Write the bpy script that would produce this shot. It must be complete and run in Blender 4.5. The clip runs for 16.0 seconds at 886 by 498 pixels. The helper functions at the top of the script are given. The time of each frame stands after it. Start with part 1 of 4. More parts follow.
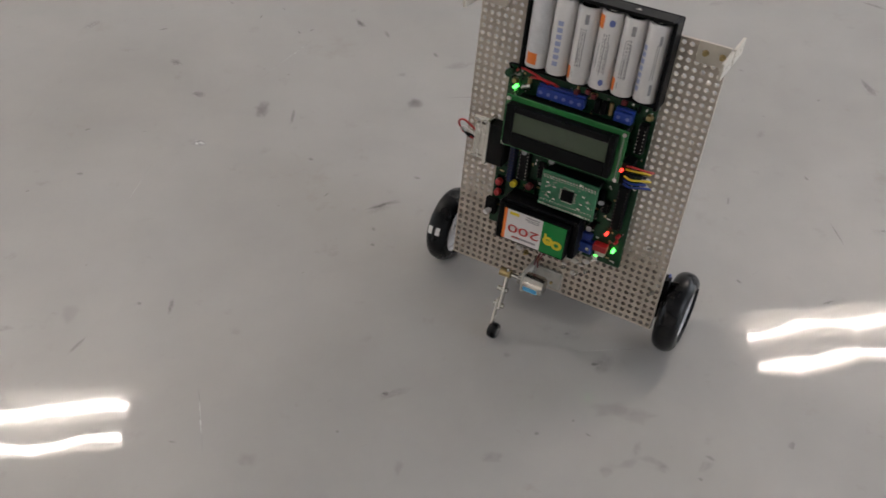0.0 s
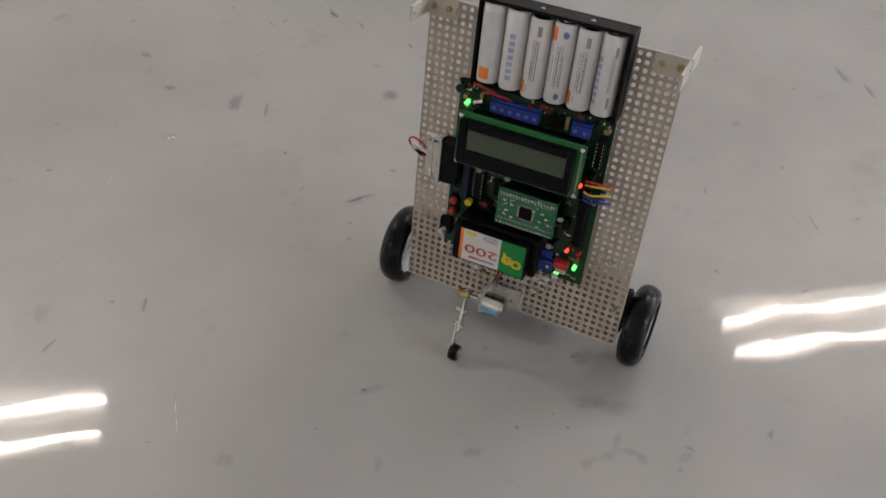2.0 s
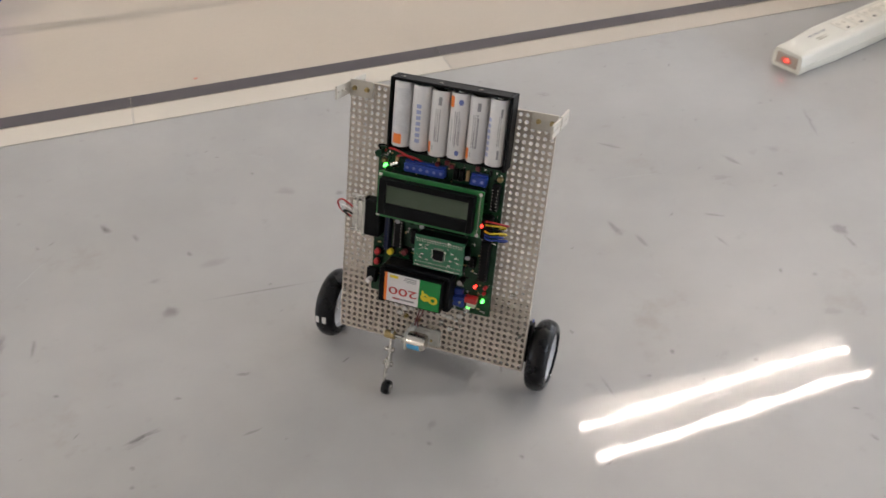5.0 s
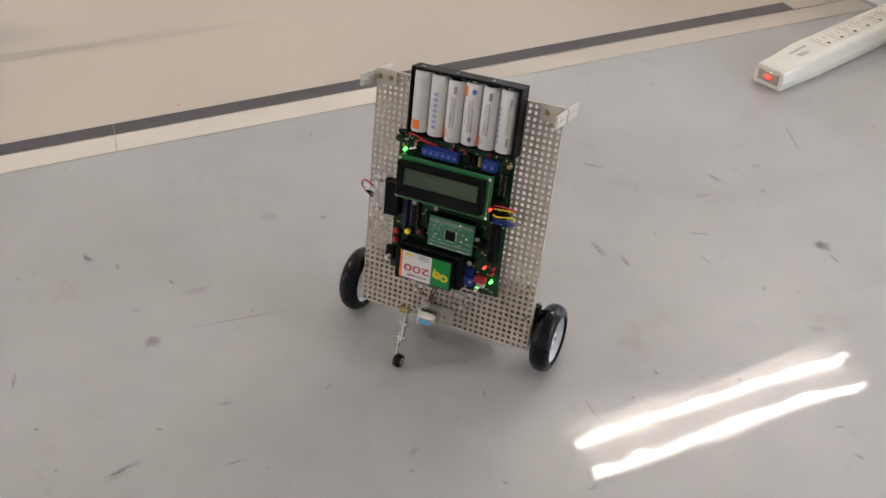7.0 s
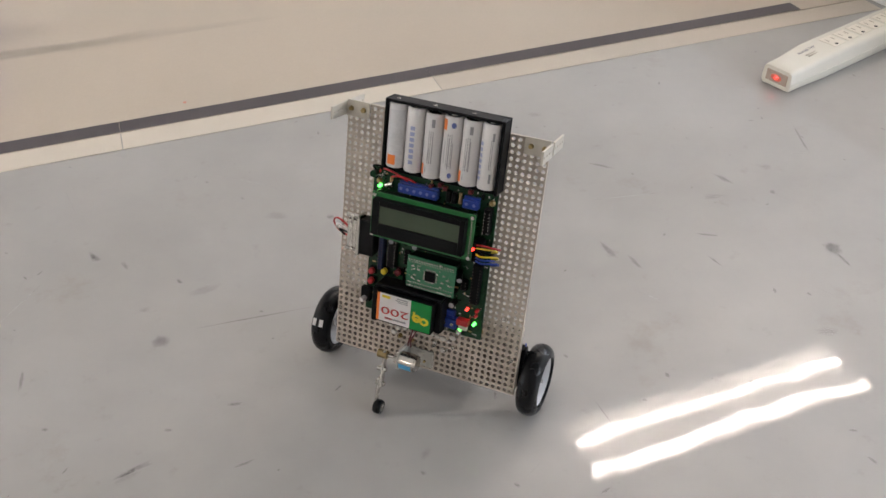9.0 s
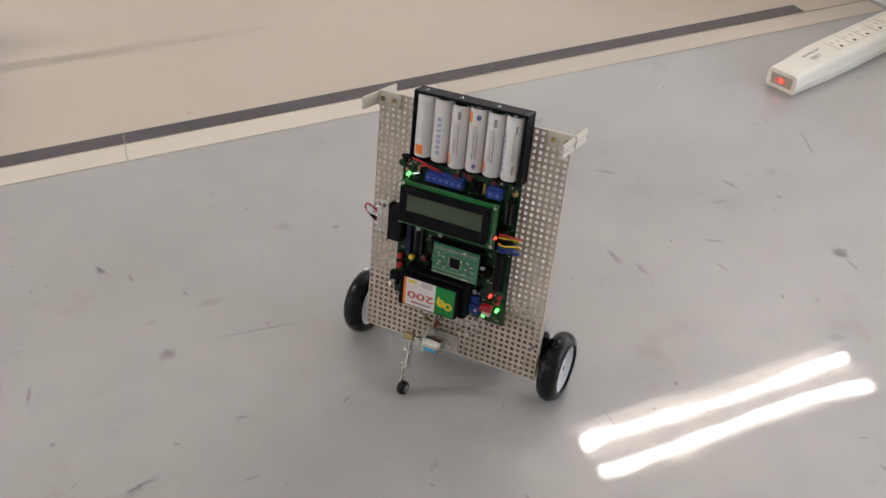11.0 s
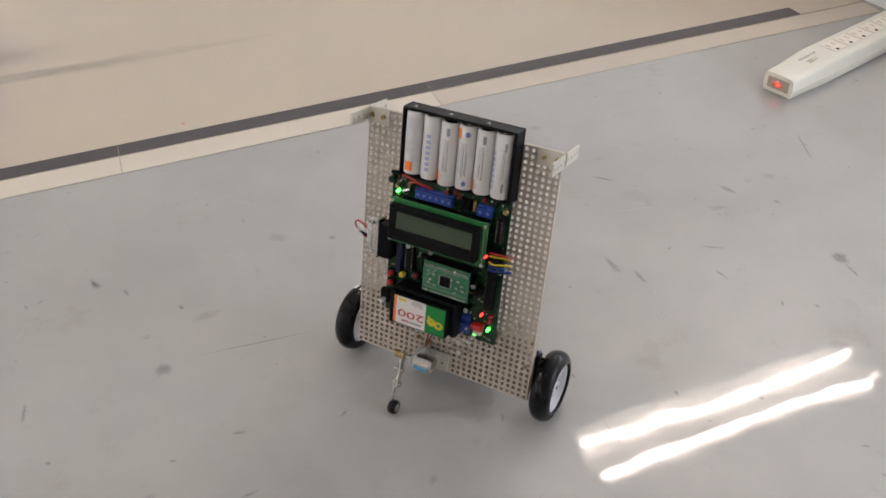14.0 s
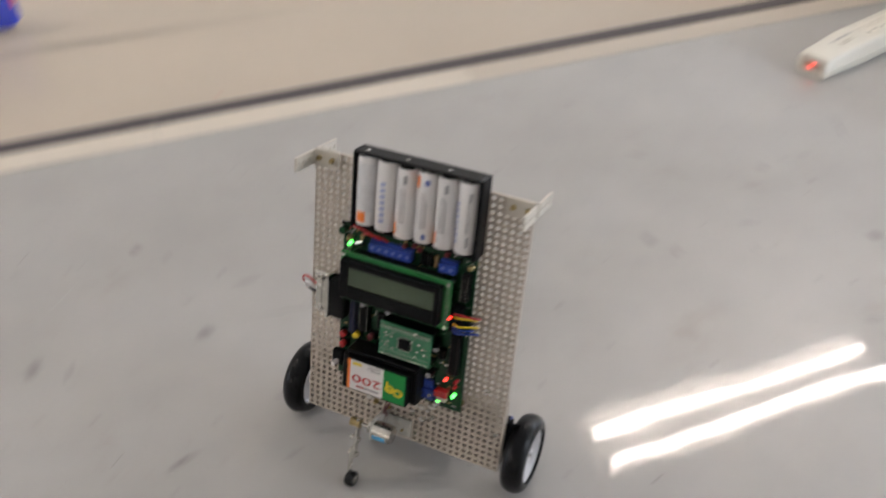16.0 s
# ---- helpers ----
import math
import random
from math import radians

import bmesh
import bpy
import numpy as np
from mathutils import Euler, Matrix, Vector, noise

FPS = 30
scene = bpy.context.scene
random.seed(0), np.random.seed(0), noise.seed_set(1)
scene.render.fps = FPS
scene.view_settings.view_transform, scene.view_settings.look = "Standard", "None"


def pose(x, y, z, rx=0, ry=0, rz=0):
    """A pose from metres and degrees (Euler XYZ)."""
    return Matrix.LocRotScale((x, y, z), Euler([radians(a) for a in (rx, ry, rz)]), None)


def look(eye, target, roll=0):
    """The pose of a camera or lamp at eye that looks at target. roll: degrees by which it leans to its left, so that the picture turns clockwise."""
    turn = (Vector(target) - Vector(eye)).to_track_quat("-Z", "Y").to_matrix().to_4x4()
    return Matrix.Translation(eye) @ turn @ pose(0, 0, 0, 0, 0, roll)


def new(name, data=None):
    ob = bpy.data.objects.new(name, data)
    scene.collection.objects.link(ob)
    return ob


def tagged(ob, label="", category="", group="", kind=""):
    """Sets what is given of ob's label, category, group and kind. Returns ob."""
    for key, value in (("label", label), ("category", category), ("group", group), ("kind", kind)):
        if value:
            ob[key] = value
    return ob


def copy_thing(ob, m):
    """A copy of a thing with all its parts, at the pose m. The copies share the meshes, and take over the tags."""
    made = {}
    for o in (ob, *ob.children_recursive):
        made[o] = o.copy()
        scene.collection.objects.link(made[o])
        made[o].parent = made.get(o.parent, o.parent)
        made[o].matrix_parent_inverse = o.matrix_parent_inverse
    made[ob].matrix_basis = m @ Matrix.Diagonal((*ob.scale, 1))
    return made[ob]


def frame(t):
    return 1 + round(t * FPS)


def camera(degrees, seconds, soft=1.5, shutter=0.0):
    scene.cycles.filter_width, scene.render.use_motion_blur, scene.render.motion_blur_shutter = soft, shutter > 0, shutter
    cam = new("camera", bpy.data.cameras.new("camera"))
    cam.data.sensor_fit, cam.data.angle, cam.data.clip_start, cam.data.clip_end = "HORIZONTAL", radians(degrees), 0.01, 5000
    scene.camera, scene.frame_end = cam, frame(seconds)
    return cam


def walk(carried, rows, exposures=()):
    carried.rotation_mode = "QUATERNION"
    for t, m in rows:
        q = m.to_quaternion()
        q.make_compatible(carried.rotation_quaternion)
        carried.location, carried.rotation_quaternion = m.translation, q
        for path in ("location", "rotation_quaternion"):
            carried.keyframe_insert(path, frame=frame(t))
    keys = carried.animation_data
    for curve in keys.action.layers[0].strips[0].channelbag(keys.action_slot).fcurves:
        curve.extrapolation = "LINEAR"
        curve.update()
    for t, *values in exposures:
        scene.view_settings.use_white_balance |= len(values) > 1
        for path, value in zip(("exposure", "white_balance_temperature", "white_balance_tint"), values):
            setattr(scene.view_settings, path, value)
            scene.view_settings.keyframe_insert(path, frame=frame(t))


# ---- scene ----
cam = camera(53.09, 16.0, soft=1.5, shutter=0.7)
PATH = [
    (0.0, pose(0.2354, -0.5796, 0.5285, 43.37, 1.28, 39.87)),
    (0.5, pose(0.2374, -0.5729, 0.5287, 42.94, 0.99, 38.92)),
    (1.0, pose(0.2390, -0.5741, 0.5259, 42.94, 1.11, 38.26)),
    (1.5, pose(0.2350, -0.5770, 0.5272, 42.97, 0.96, 38.55)),
    (2.0, pose(0.2318, -0.5746, 0.5268, 42.65, 0.73, 38.36)),
    (2.5, pose(0.2302, -0.5733, 0.5246, 42.57, 0.64, 38.05)),
    (3.0, pose(0.2389, -0.5725, 0.5248, 43.07, 0.42, 37.14)),
    (3.2, pose(0.2466, -0.5398, 0.5361, 44.49, -0.61, 33.62)),
    (3.3, pose(0.2521, -0.5294, 0.5453, 46.23, -0.48, 30.56)),
    (3.5, pose(0.2631, -0.4974, 0.5580, 49.62, 0.01, 26.72)),
    (4.0, pose(0.2497, -0.4749, 0.5678, 52.28, 0.14, 21.97)),
    (4.3, pose(0.2456, -0.4641, 0.5658, 53.26, -0.13, 21.27)),
    (4.5, pose(0.2344, -0.4697, 0.5609, 52.95, -0.43, 21.51)),
    (5.0, pose(0.2420, -0.4957, 0.5568, 50.66, 0.34, 25.49)),
    (5.2, pose(0.2503, -0.4988, 0.5554, 50.72, 1.18, 26.05)),
    (7.5, pose(0.2509, -0.4813, 0.5632, 51.72, 0.80, 24.32)),
    (8.0, pose(0.2471, -0.4807, 0.5606, 51.68, 0.70, 24.21)),
    (8.5, pose(0.2436, -0.4848, 0.5617, 51.55, 0.76, 24.50)),
    (9.0, pose(0.2387, -0.4850, 0.5615, 51.50, 0.65, 24.71)),
    (9.5, pose(0.2408, -0.4856, 0.5634, 51.49, 0.68, 24.80)),
    (10.0, pose(0.2394, -0.4848, 0.5642, 51.52, 0.93, 24.92)),
    (12.5, pose(0.2276, -0.4749, 0.5680, 51.77, 1.83, 23.73)),
    (13.0, pose(0.2270, -0.4759, 0.5660, 51.80, 1.92, 24.06)),
    (13.5, pose(0.2299, -0.4750, 0.5674, 51.89, 1.73, 24.08)),
    (14.0, pose(0.2325, -0.4715, 0.5679, 51.80, 1.80, 24.03)),
    (14.5, pose(0.2358, -0.4716, 0.5702, 52.03, 1.87, 23.98)),
    (15.0, pose(0.2375, -0.4710, 0.5703, 52.07, 1.91, 23.90)),
    (15.5, pose(0.2329, -0.4716, 0.5667, 52.09, 1.90, 23.73)),
    (15.7, pose(0.2306, -0.4726, 0.5663, 52.14, 1.77, 23.63)),
    (15.8, pose(0.2298, -0.4753, 0.5650, 52.29, 1.86, 23.62)),
    (15.9, pose(0.2277, -0.4814, 0.5640, 52.29, 1.88, 23.80)),
    (16.0, pose(0.2132, -0.4983, 0.5597, 51.05, 1.38, 25.09)),
]
# seconds, axle x, axle y, heading, lean
ROLL = [
    (0.0, 0.0060, -0.1836, 9.83, -12.78),
    (0.5, 0.0064, -0.1931, 10.72, -13.08),
    (1.0, 0.0127, -0.2311, 11.97, -14.86),
    (1.5, 0.0149, -0.2399, 13.62, -14.86),
    (2.0, 0.0087, -0.2125, 12.49, -13.59),
    (2.5, 0.0075, -0.1958, 12.37, -18.35),
    (3.0, -0.0022, -0.0875, 5.20, -15.30),
    (3.2, -0.0040, -0.0195, 3.20, -14.70),
    (3.3, -0.0015, 0.0095, 1.90, -14.70),
    (3.5, 0.0040, 0.0569, 0.07, -15.14),
    (4.0, 0.0054, 0.1162, -3.21, -11.50),
    (4.3, 0.0048, 0.0974, -1.08, -11.90),
    (4.5, 0.0015, 0.0616, 1.21, -13.24),
    (5.0, 0.0043, -0.0138, 5.01, -15.69),
    (5.2, 0.0072, -0.0284, 4.71, -16.00),
    (7.5, 0.0054, 0.0611, -2.17, -13.95),
    (8.0, 0.0054, 0.0559, -1.69, -12.77),
    (8.5, 0.0038, 0.0177, 0.92, -15.07),
    (9.0, 0.0026, -0.0066, 1.24, -15.49),
    (9.5, 0.0029, -0.0054, 1.06, -15.84),
    (10.0, 0.0041, 0.0274, -1.07, -14.50),
    (12.5, 0.0034, 0.0303, -3.88, -13.61),
    (13.0, 0.0021, 0.0075, -2.66, -14.05),
    (13.5, 0.0017, 0.0018, -3.25, -13.87),
    (14.0, 0.0029, 0.0210, -4.37, -13.86),
    (14.5, 0.0078, 0.0513, -5.91, -13.09),
    (15.0, 0.0103, 0.0644, -8.79, -13.95),
    (15.5, 0.0135, 0.0804, -10.47, -6.98),
    (15.7, 0.0061, 0.0408, -8.73, -7.48),
    (15.8, -0.0001, -0.0028, -5.49, -10.85),
    (15.9, -0.0051, -0.0558, -2.64, -14.16),
    (16.0, -0.0114, -0.1027, -0.56, -14.91),
]

EXPOSURES = [(0.0, -0.19), (2.9, -0.19), (3.5, 0.10), (4.0, 0.14), (16.0, 0.13)]
walk(cam, PATH, EXPOSURES)

# ---------------------------------------------------------------- light
AIM = radians(45.0)                      # the room's long axis
U = Vector((math.cos(AIM), math.sin(AIM), 0))
V = Vector((-math.sin(AIM), math.cos(AIM), 0))
ROOM = Matrix.Rotation(AIM, 4, "Z")      # room axes: x along U, y along V
TUBE_GLOW = 56.0
WINDOW_POWER = 155.0

world = bpy.data.worlds.new("sky")
scene.world = world
world.use_nodes = True
sky = world.node_tree.nodes.new("ShaderNodeTexSky")
sky.sky_type = "NISHITA"
sky.sun_disc = False
sky.sun_elevation, sky.sun_rotation = radians(35), radians(200)
background = world.node_tree.nodes["Background"]
background.inputs["Strength"].default_value = 0.1
world.node_tree.links.new(sky.outputs[0], background.inputs["Color"])


# ---------------------------------------------------------------- materials
def base_material(name):
    m = bpy.data.materials.new(name)
    m.use_nodes = True
    return m, m.node_tree, m.node_tree.nodes["Principled BSDF"]


def surface(name, colour, rough=0.5, metal=0.0, vary=0.12, scale=60.0, fine=600.0, bump=0.05, coat=0.0, spec=0.5, depth=0.0004):
    """A worn surface: colour and gloss vary at two scales, with a fine relief."""
    m, tree, p = base_material(name)
    link, node = tree.links.new, tree.nodes.new
    place = node("ShaderNodeTexCoord")
    big, small = node("ShaderNodeTexNoise"), node("ShaderNodeTexNoise")
    for n, s, d in ((big, scale, 4), (small, fine, 3)):
        n.inputs["Scale"].default_value, n.inputs["Detail"].default_value = s, d
        link(place.outputs["Object"], n.inputs["Vector"])
    both = node("ShaderNodeMath")
    both.operation = "MULTIPLY_ADD"
    both.inputs[1].default_value = 0.6
    link(big.outputs["Fac"], both.inputs[0])
    half = node("ShaderNodeMath")
    half.operation = "MULTIPLY"
    half.inputs[1].default_value = 0.4
    link(small.outputs["Fac"], half.inputs[0])
    link(half.outputs[0], both.inputs[2])
    ramp = node("ShaderNodeValToRGB")
    lo = [max(0, c * (1 - vary)) for c in colour]
    hi = [min(1, c * (1 + vary)) for c in colour]
    ramp.color_ramp.elements[0].position, ramp.color_ramp.elements[1].position = 0.3, 0.7
    ramp.color_ramp.elements[0].color, ramp.color_ramp.elements[1].color = (*lo, 1), (*hi, 1)
    link(both.outputs[0], ramp.inputs["Fac"])
    link(ramp.outputs["Color"], p.inputs["Base Color"])
    gloss = node("ShaderNodeMapRange")
    gloss.inputs["To Min"].default_value, gloss.inputs["To Max"].default_value = max(0.02, rough * 0.8), min(1, rough * 1.2)
    link(big.outputs["Fac"], gloss.inputs["Value"])
    link(gloss.outputs["Result"], p.inputs["Roughness"])
    p.inputs["Metallic"].default_value = metal
    p.inputs["Coat Weight"].default_value = coat
    p.inputs["Specular IOR Level"].default_value = spec
    if bump:
        b = node("ShaderNodeBump")
        b.inputs["Strength"].default_value, b.inputs["Distance"].default_value = bump, depth
        link(small.outputs["Fac"], b.inputs["Height"])
        link(b.outputs["Normal"], p.inputs["Normal"])
    return m


def glow(name, colour, strength):
    m, tree, p = base_material(name)
    p.inputs["Base Color"].default_value = (*colour, 1)
    p.inputs["Roughness"].default_value = 0.25
    p.inputs["Emission Color"].default_value = (*colour, 1)
    p.inputs["Emission Strength"].default_value = strength
    return m


def floor_material():
    """Grey sheet vinyl under worn wax: faint blotches, fine speckle, a slightly wavy shine."""
    m, tree, p = base_material("grey_vinyl")
    link, node = tree.links.new, tree.nodes.new
    place = node("ShaderNodeTexCoord")

    def noise_at(scale, detail, rough=0.5):
        n = node("ShaderNodeTexNoise")
        n.inputs["Scale"].default_value, n.inputs["Detail"].default_value, n.inputs["Roughness"].default_value = scale, detail, rough
        link(place.outputs["Object"], n.inputs["Vector"])
        return n

    blot, speck, wave = noise_at(5.0, 5), noise_at(420.0, 2), noise_at(15.0, 1.2, 0.4)
    smear = noise_at(38.0, 6, 0.65)
    ramp = node("ShaderNodeValToRGB")
    ramp.color_ramp.elements[0].position, ramp.color_ramp.elements[1].position = 0.3, 0.72
    ramp.color_ramp.elements[0].color, ramp.color_ramp.elements[1].color = (0.350, 0.338, 0.322, 1), (0.412, 0.400, 0.385, 1)
    link(blot.outputs["Fac"], ramp.inputs["Fac"])
    dirt = node("ShaderNodeValToRGB")
    dirt.color_ramp.elements[0].position, dirt.color_ramp.elements[1].position = 0.62, 0.78
    dirt.color_ramp.elements[0].color, dirt.color_ramp.elements[1].color = (1, 1, 1, 1), (0.84, 0.83, 0.81, 1)
    link(smear.outputs["Fac"], dirt.inputs["Fac"])
    mottle, grime = noise_at(21.0, 7, 0.62), noise_at(7.5, 8, 0.7)
    cloud = node("ShaderNodeValToRGB")
    cloud.color_ramp.elements[0].position, cloud.color_ramp.elements[1].position = 0.36, 0.66
    cloud.color_ramp.elements[0].color, cloud.color_ramp.elements[1].color = (0.972, 0.972, 0.975, 1), (1.014, 1.014, 1.014, 1)
    link(mottle.outputs["Fac"], cloud.inputs["Fac"])
    brown = node("ShaderNodeValToRGB")
    brown.color_ramp.elements[0].position, brown.color_ramp.elements[1].position = 0.60, 0.70
    brown.color_ramp.elements[0].color, brown.color_ramp.elements[1].color = (1, 1, 1, 1), (0.90, 0.875, 0.84, 1)
    link(grime.outputs["Fac"], brown.inputs["Fac"])
    tint = ramp.outputs["Color"]
    for layer in (dirt, cloud, brown):
        mix = node("ShaderNodeMixRGB")
        mix.blend_type = "MULTIPLY"
        mix.inputs["Fac"].default_value = 1.0
        link(tint, mix.inputs["Color1"])
        link(layer.outputs["Color"], mix.inputs["Color2"])
        tint = mix.outputs["Color"]
    link(tint, p.inputs["Base Color"])
    p.inputs["Roughness"].default_value = 0.38
    p.inputs["IOR"].default_value = 1.5
    p.inputs["Coat Weight"].default_value = 0.8
    coat_rough = node("ShaderNodeMapRange")
    coat_rough.inputs["To Min"].default_value, coat_rough.inputs["To Max"].default_value = 0.006, 0.024
    link(smear.outputs["Fac"], coat_rough.inputs["Value"])
    link(coat_rough.outputs["Result"], p.inputs["Coat Roughness"])
    ripple = noise_at(95.0, 2, 0.5)
    fine = node("ShaderNodeMath")
    fine.operation = "MULTIPLY_ADD"
    fine.inputs[1].default_value = 0.075
    link(ripple.outputs["Fac"], fine.inputs[0])
    link(wave.outputs["Fac"], fine.inputs[2])
    add = node("ShaderNodeMath")
    add.operation = "MULTIPLY_ADD"
    add.inputs[1].default_value = 0.02
    link(speck.outputs["Fac"], add.inputs[0])
    link(fine.outputs[0], add.inputs[2])
    b = node("ShaderNodeBump")
    b.inputs["Strength"].default_value, b.inputs["Distance"].default_value = 1.0, 0.00030
    link(add.outputs[0], b.inputs["Height"])
    link(b.outputs["Normal"], p.inputs["Normal"])
    link(b.outputs["Normal"], p.inputs["Coat Normal"])
    return m


def mark_material(name, colour, cover):
    """Rubber and dirt rubbed into the floor, or painted shade: patchy cover, clear towards its ragged rim."""
    m, tree, p = base_material(name)
    link, node = tree.links.new, tree.nodes.new
    place = node("ShaderNodeTexCoord")
    rim = node("ShaderNodeAttribute")
    rim.attribute_name = "rim"
    n = node("ShaderNodeTexNoise")
    n.inputs["Scale"].default_value, n.inputs["Detail"].default_value, n.inputs["Roughness"].default_value = 330.0, 4.0, 0.7
    link(place.outputs["Object"], n.inputs["Vector"])
    patch = node("ShaderNodeMapRange")
    patch.inputs["From Min"].default_value, patch.inputs["From Max"].default_value = 0.18, 0.62
    link(n.outputs["Fac"], patch.inputs["Value"])
    times_rim = node("ShaderNodeMath")
    times_rim.operation = "MULTIPLY"
    link(patch.outputs["Result"], times_rim.inputs[0])
    link(rim.outputs["Fac"], times_rim.inputs[1])
    amount = node("ShaderNodeMath")
    amount.operation = "MULTIPLY"
    amount.inputs[1].default_value = cover
    link(times_rim.outputs[0], amount.inputs[0])
    p.inputs["Base Color"].default_value = (*colour, 1)
    p.inputs["Roughness"].default_value = 0.5
    link(amount.outputs[0], p.inputs["Alpha"])
    return m


M_FLOOR = floor_material()
M_STAIN = mark_material("rubber_scuff", (0.08, 0.075, 0.07), 0.45)
M_SMUDGE = mark_material("brown_smudge", (0.16, 0.14, 0.115), 0.21)
# colours the painted shadow streak on the board and some thin floor scratches
M_SHADE_RUB = mark_material("greyish_shade_and_rub", (0.22, 0.19, 0.16), 0.17)
M_PALE = mark_material("pale_scratch", (0.82, 0.82, 0.81), 1.0)
M_BOARD = surface("beige_laminate", (0.495, 0.425, 0.345), 0.3, vary=0.05, scale=4, fine=300, bump=0.03)
M_EDGE = surface("cream_edging", (0.62, 0.56, 0.475), 0.4, vary=0.04, scale=12, fine=400, bump=0.03)
M_EDGE_DARK = surface("darker_edging", (0.53, 0.47, 0.395), 0.42, vary=0.07, scale=9, fine=400, bump=0.03)
M_TAPE = surface("dark_grey_tape", (0.082, 0.071, 0.076), 0.55, spec=0.3, vary=0.14, scale=18, fine=500, bump=0.06)
M_WALL = surface("painted_plaster", (0.72, 0.70, 0.66), 0.75, vary=0.04, scale=2, fine=200, bump=0.05)
M_CEILING = surface("ceiling_board", (0.78, 0.77, 0.74), 0.85, vary=0.04, scale=3, fine=120, bump=0.1)
M_PANEL = surface("white_paperboard", (0.84, 0.825, 0.81), 0.6, vary=0.05, scale=7, fine=250, bump=0.05)
M_HOUSING = surface("white_enamel", (0.88, 0.88, 0.86), 0.35, vary=0.03)
M_TUBE = glow("fluorescent_tube", (1.0, 0.88, 0.80), TUBE_GLOW)
M_TUBE_BRIGHT = glow("brighter_fluorescent_tube", (1.0, 0.90, 0.82), TUBE_GLOW * 1.6)
M_PLATE = surface("cream_abs_plastic", (0.435, 0.378, 0.314), 0.42, vary=0.05, scale=40, fine=700, bump=0.03)
M_BRACKET = surface("ivory_plastic", (0.55, 0.51, 0.44), 0.4, vary=0.05, scale=60, bump=0.03)
M_BLACK = surface("black_plastic", (0.0035, 0.0035, 0.004), 0.42, spec=0.11, vary=0.25, scale=90, fine=900, bump=0.08)
M_RUBBER = surface("black_rubber", (0.004, 0.004, 0.005), 0.28, spec=0.20, vary=0.3, scale=70, fine=800, bump=0.12)
M_RIM = surface("white_wheel_plastic", (0.72, 0.71, 0.72), 0.38, vary=0.05, scale=80, bump=0.03)
M_PCB = surface("green_solder_mask", (0.004, 0.034, 0.012), 0.3, spec=0.3, vary=0.4, scale=220, fine=1500, bump=0.1)
M_PCB2 = surface("bright_green_board", (0.022, 0.145, 0.068), 0.32, vary=0.18, scale=300, fine=1600, bump=0.08)
M_PCB_EDGE = surface("lcd_board_green", (0.016, 0.14, 0.035), 0.3, vary=0.2, scale=200, fine=1500, bump=0.06)
M_LCD = surface("lcd_glass", (0.046, 0.066, 0.040), 0.14, vary=0.05, scale=50, fine=900, bump=0.0)
M_SILVER = surface("tinned_metal", (0.66, 0.64, 0.60), 0.26, metal=1.0, vary=0.12, scale=150, bump=0.05)
M_BRASS = surface("brass", (0.40, 0.31, 0.15), 0.3, metal=1.0, vary=0.12, scale=150, bump=0.05)
M_BLUE = surface("blue_terminal_plastic", (0.009, 0.036, 0.24), 0.38, vary=0.18, scale=120, bump=0.05)
M_REDP = surface("red_plastic", (0.42, 0.018, 0.022), 0.35, vary=0.15, scale=150, bump=0.04)
M_DARKRED = surface("dark_red_plastic", (0.11, 0.008, 0.012), 0.35, vary=0.2, scale=150, bump=0.04)
M_YELLOW = surface("yellow_plastic", (0.66, 0.50, 0.02), 0.38, vary=0.12, scale=150, bump=0.04)
M_WHITE = surface("white_sleeve", (0.67, 0.645, 0.635), 0.32, vary=0.03, scale=60, fine=700, bump=0.02)
M_NAVY = surface("navy_plastic", (0.008, 0.014, 0.05), 0.4, spec=0.3, vary=0.2, scale=150)
M_GREYSLEEVE = surface("grey_scuffed_film", (0.60, 0.59, 0.60), 0.4, vary=0.1, scale=130, bump=0.05)
M_ORANGE = surface("orange_print", (0.80, 0.20, 0.03), 0.35, vary=0.05, bump=0.0)
M_INK = surface("blue_ink", (0.12, 0.15, 0.38), 0.4, vary=0.1, bump=0.0)
M_PALEINK = surface("pale_blue_print", (0.33, 0.36, 0.54), 0.4, vary=0.1, bump=0.0)
M_GREYINK = surface("grey_print", (0.27, 0.26, 0.27), 0.4, vary=0.1, bump=0.0)
M_PENCIL = surface("pencil_grey", (0.60, 0.585, 0.57), 0.6, vary=0.1, bump=0.0)
M_GREENP = surface("green_print", (0.0, 0.20, 0.035), 0.3, vary=0.05, bump=0.0)
M_REDINK = surface("red_print", (0.48, 0.035, 0.03), 0.35, vary=0.05, bump=0.0)
M_FADED = surface("faded_red_ink", (0.60, 0.24, 0.19), 0.5, vary=0.1, bump=0.0)
M_SKYBLUE = surface("sky_blue_sticker", (0.08, 0.38, 0.66), 0.4, vary=0.1, bump=0.0)
M_STRIP = surface("ivory_strip_plastic", (0.80, 0.765, 0.67), 0.24, vary=0.03, scale=40, fine=800, bump=0.02, coat=0.3)
M_STRIPLOW = surface("ivory_inset", (0.72, 0.67, 0.57), 0.35, vary=0.04, scale=60, bump=0.02)
M_FAINT = surface("faint_slot", (0.45, 0.40, 0.32), 0.5, vary=0.1, bump=0.0)
M_SLOT = surface("slot_dark", (0.05, 0.04, 0.03), 0.6, vary=0.1, bump=0.0)
M_CAN = surface("blue_can_print", (0.010, 0.028, 0.40), 0.25, metal=0.0, vary=0.12, scale=60, bump=0.02, coat=0.6)
M_ALU = surface("brushed_aluminium", (0.74, 0.74, 0.76), 0.28, metal=1.0, vary=0.08, scale=90, bump=0.04)
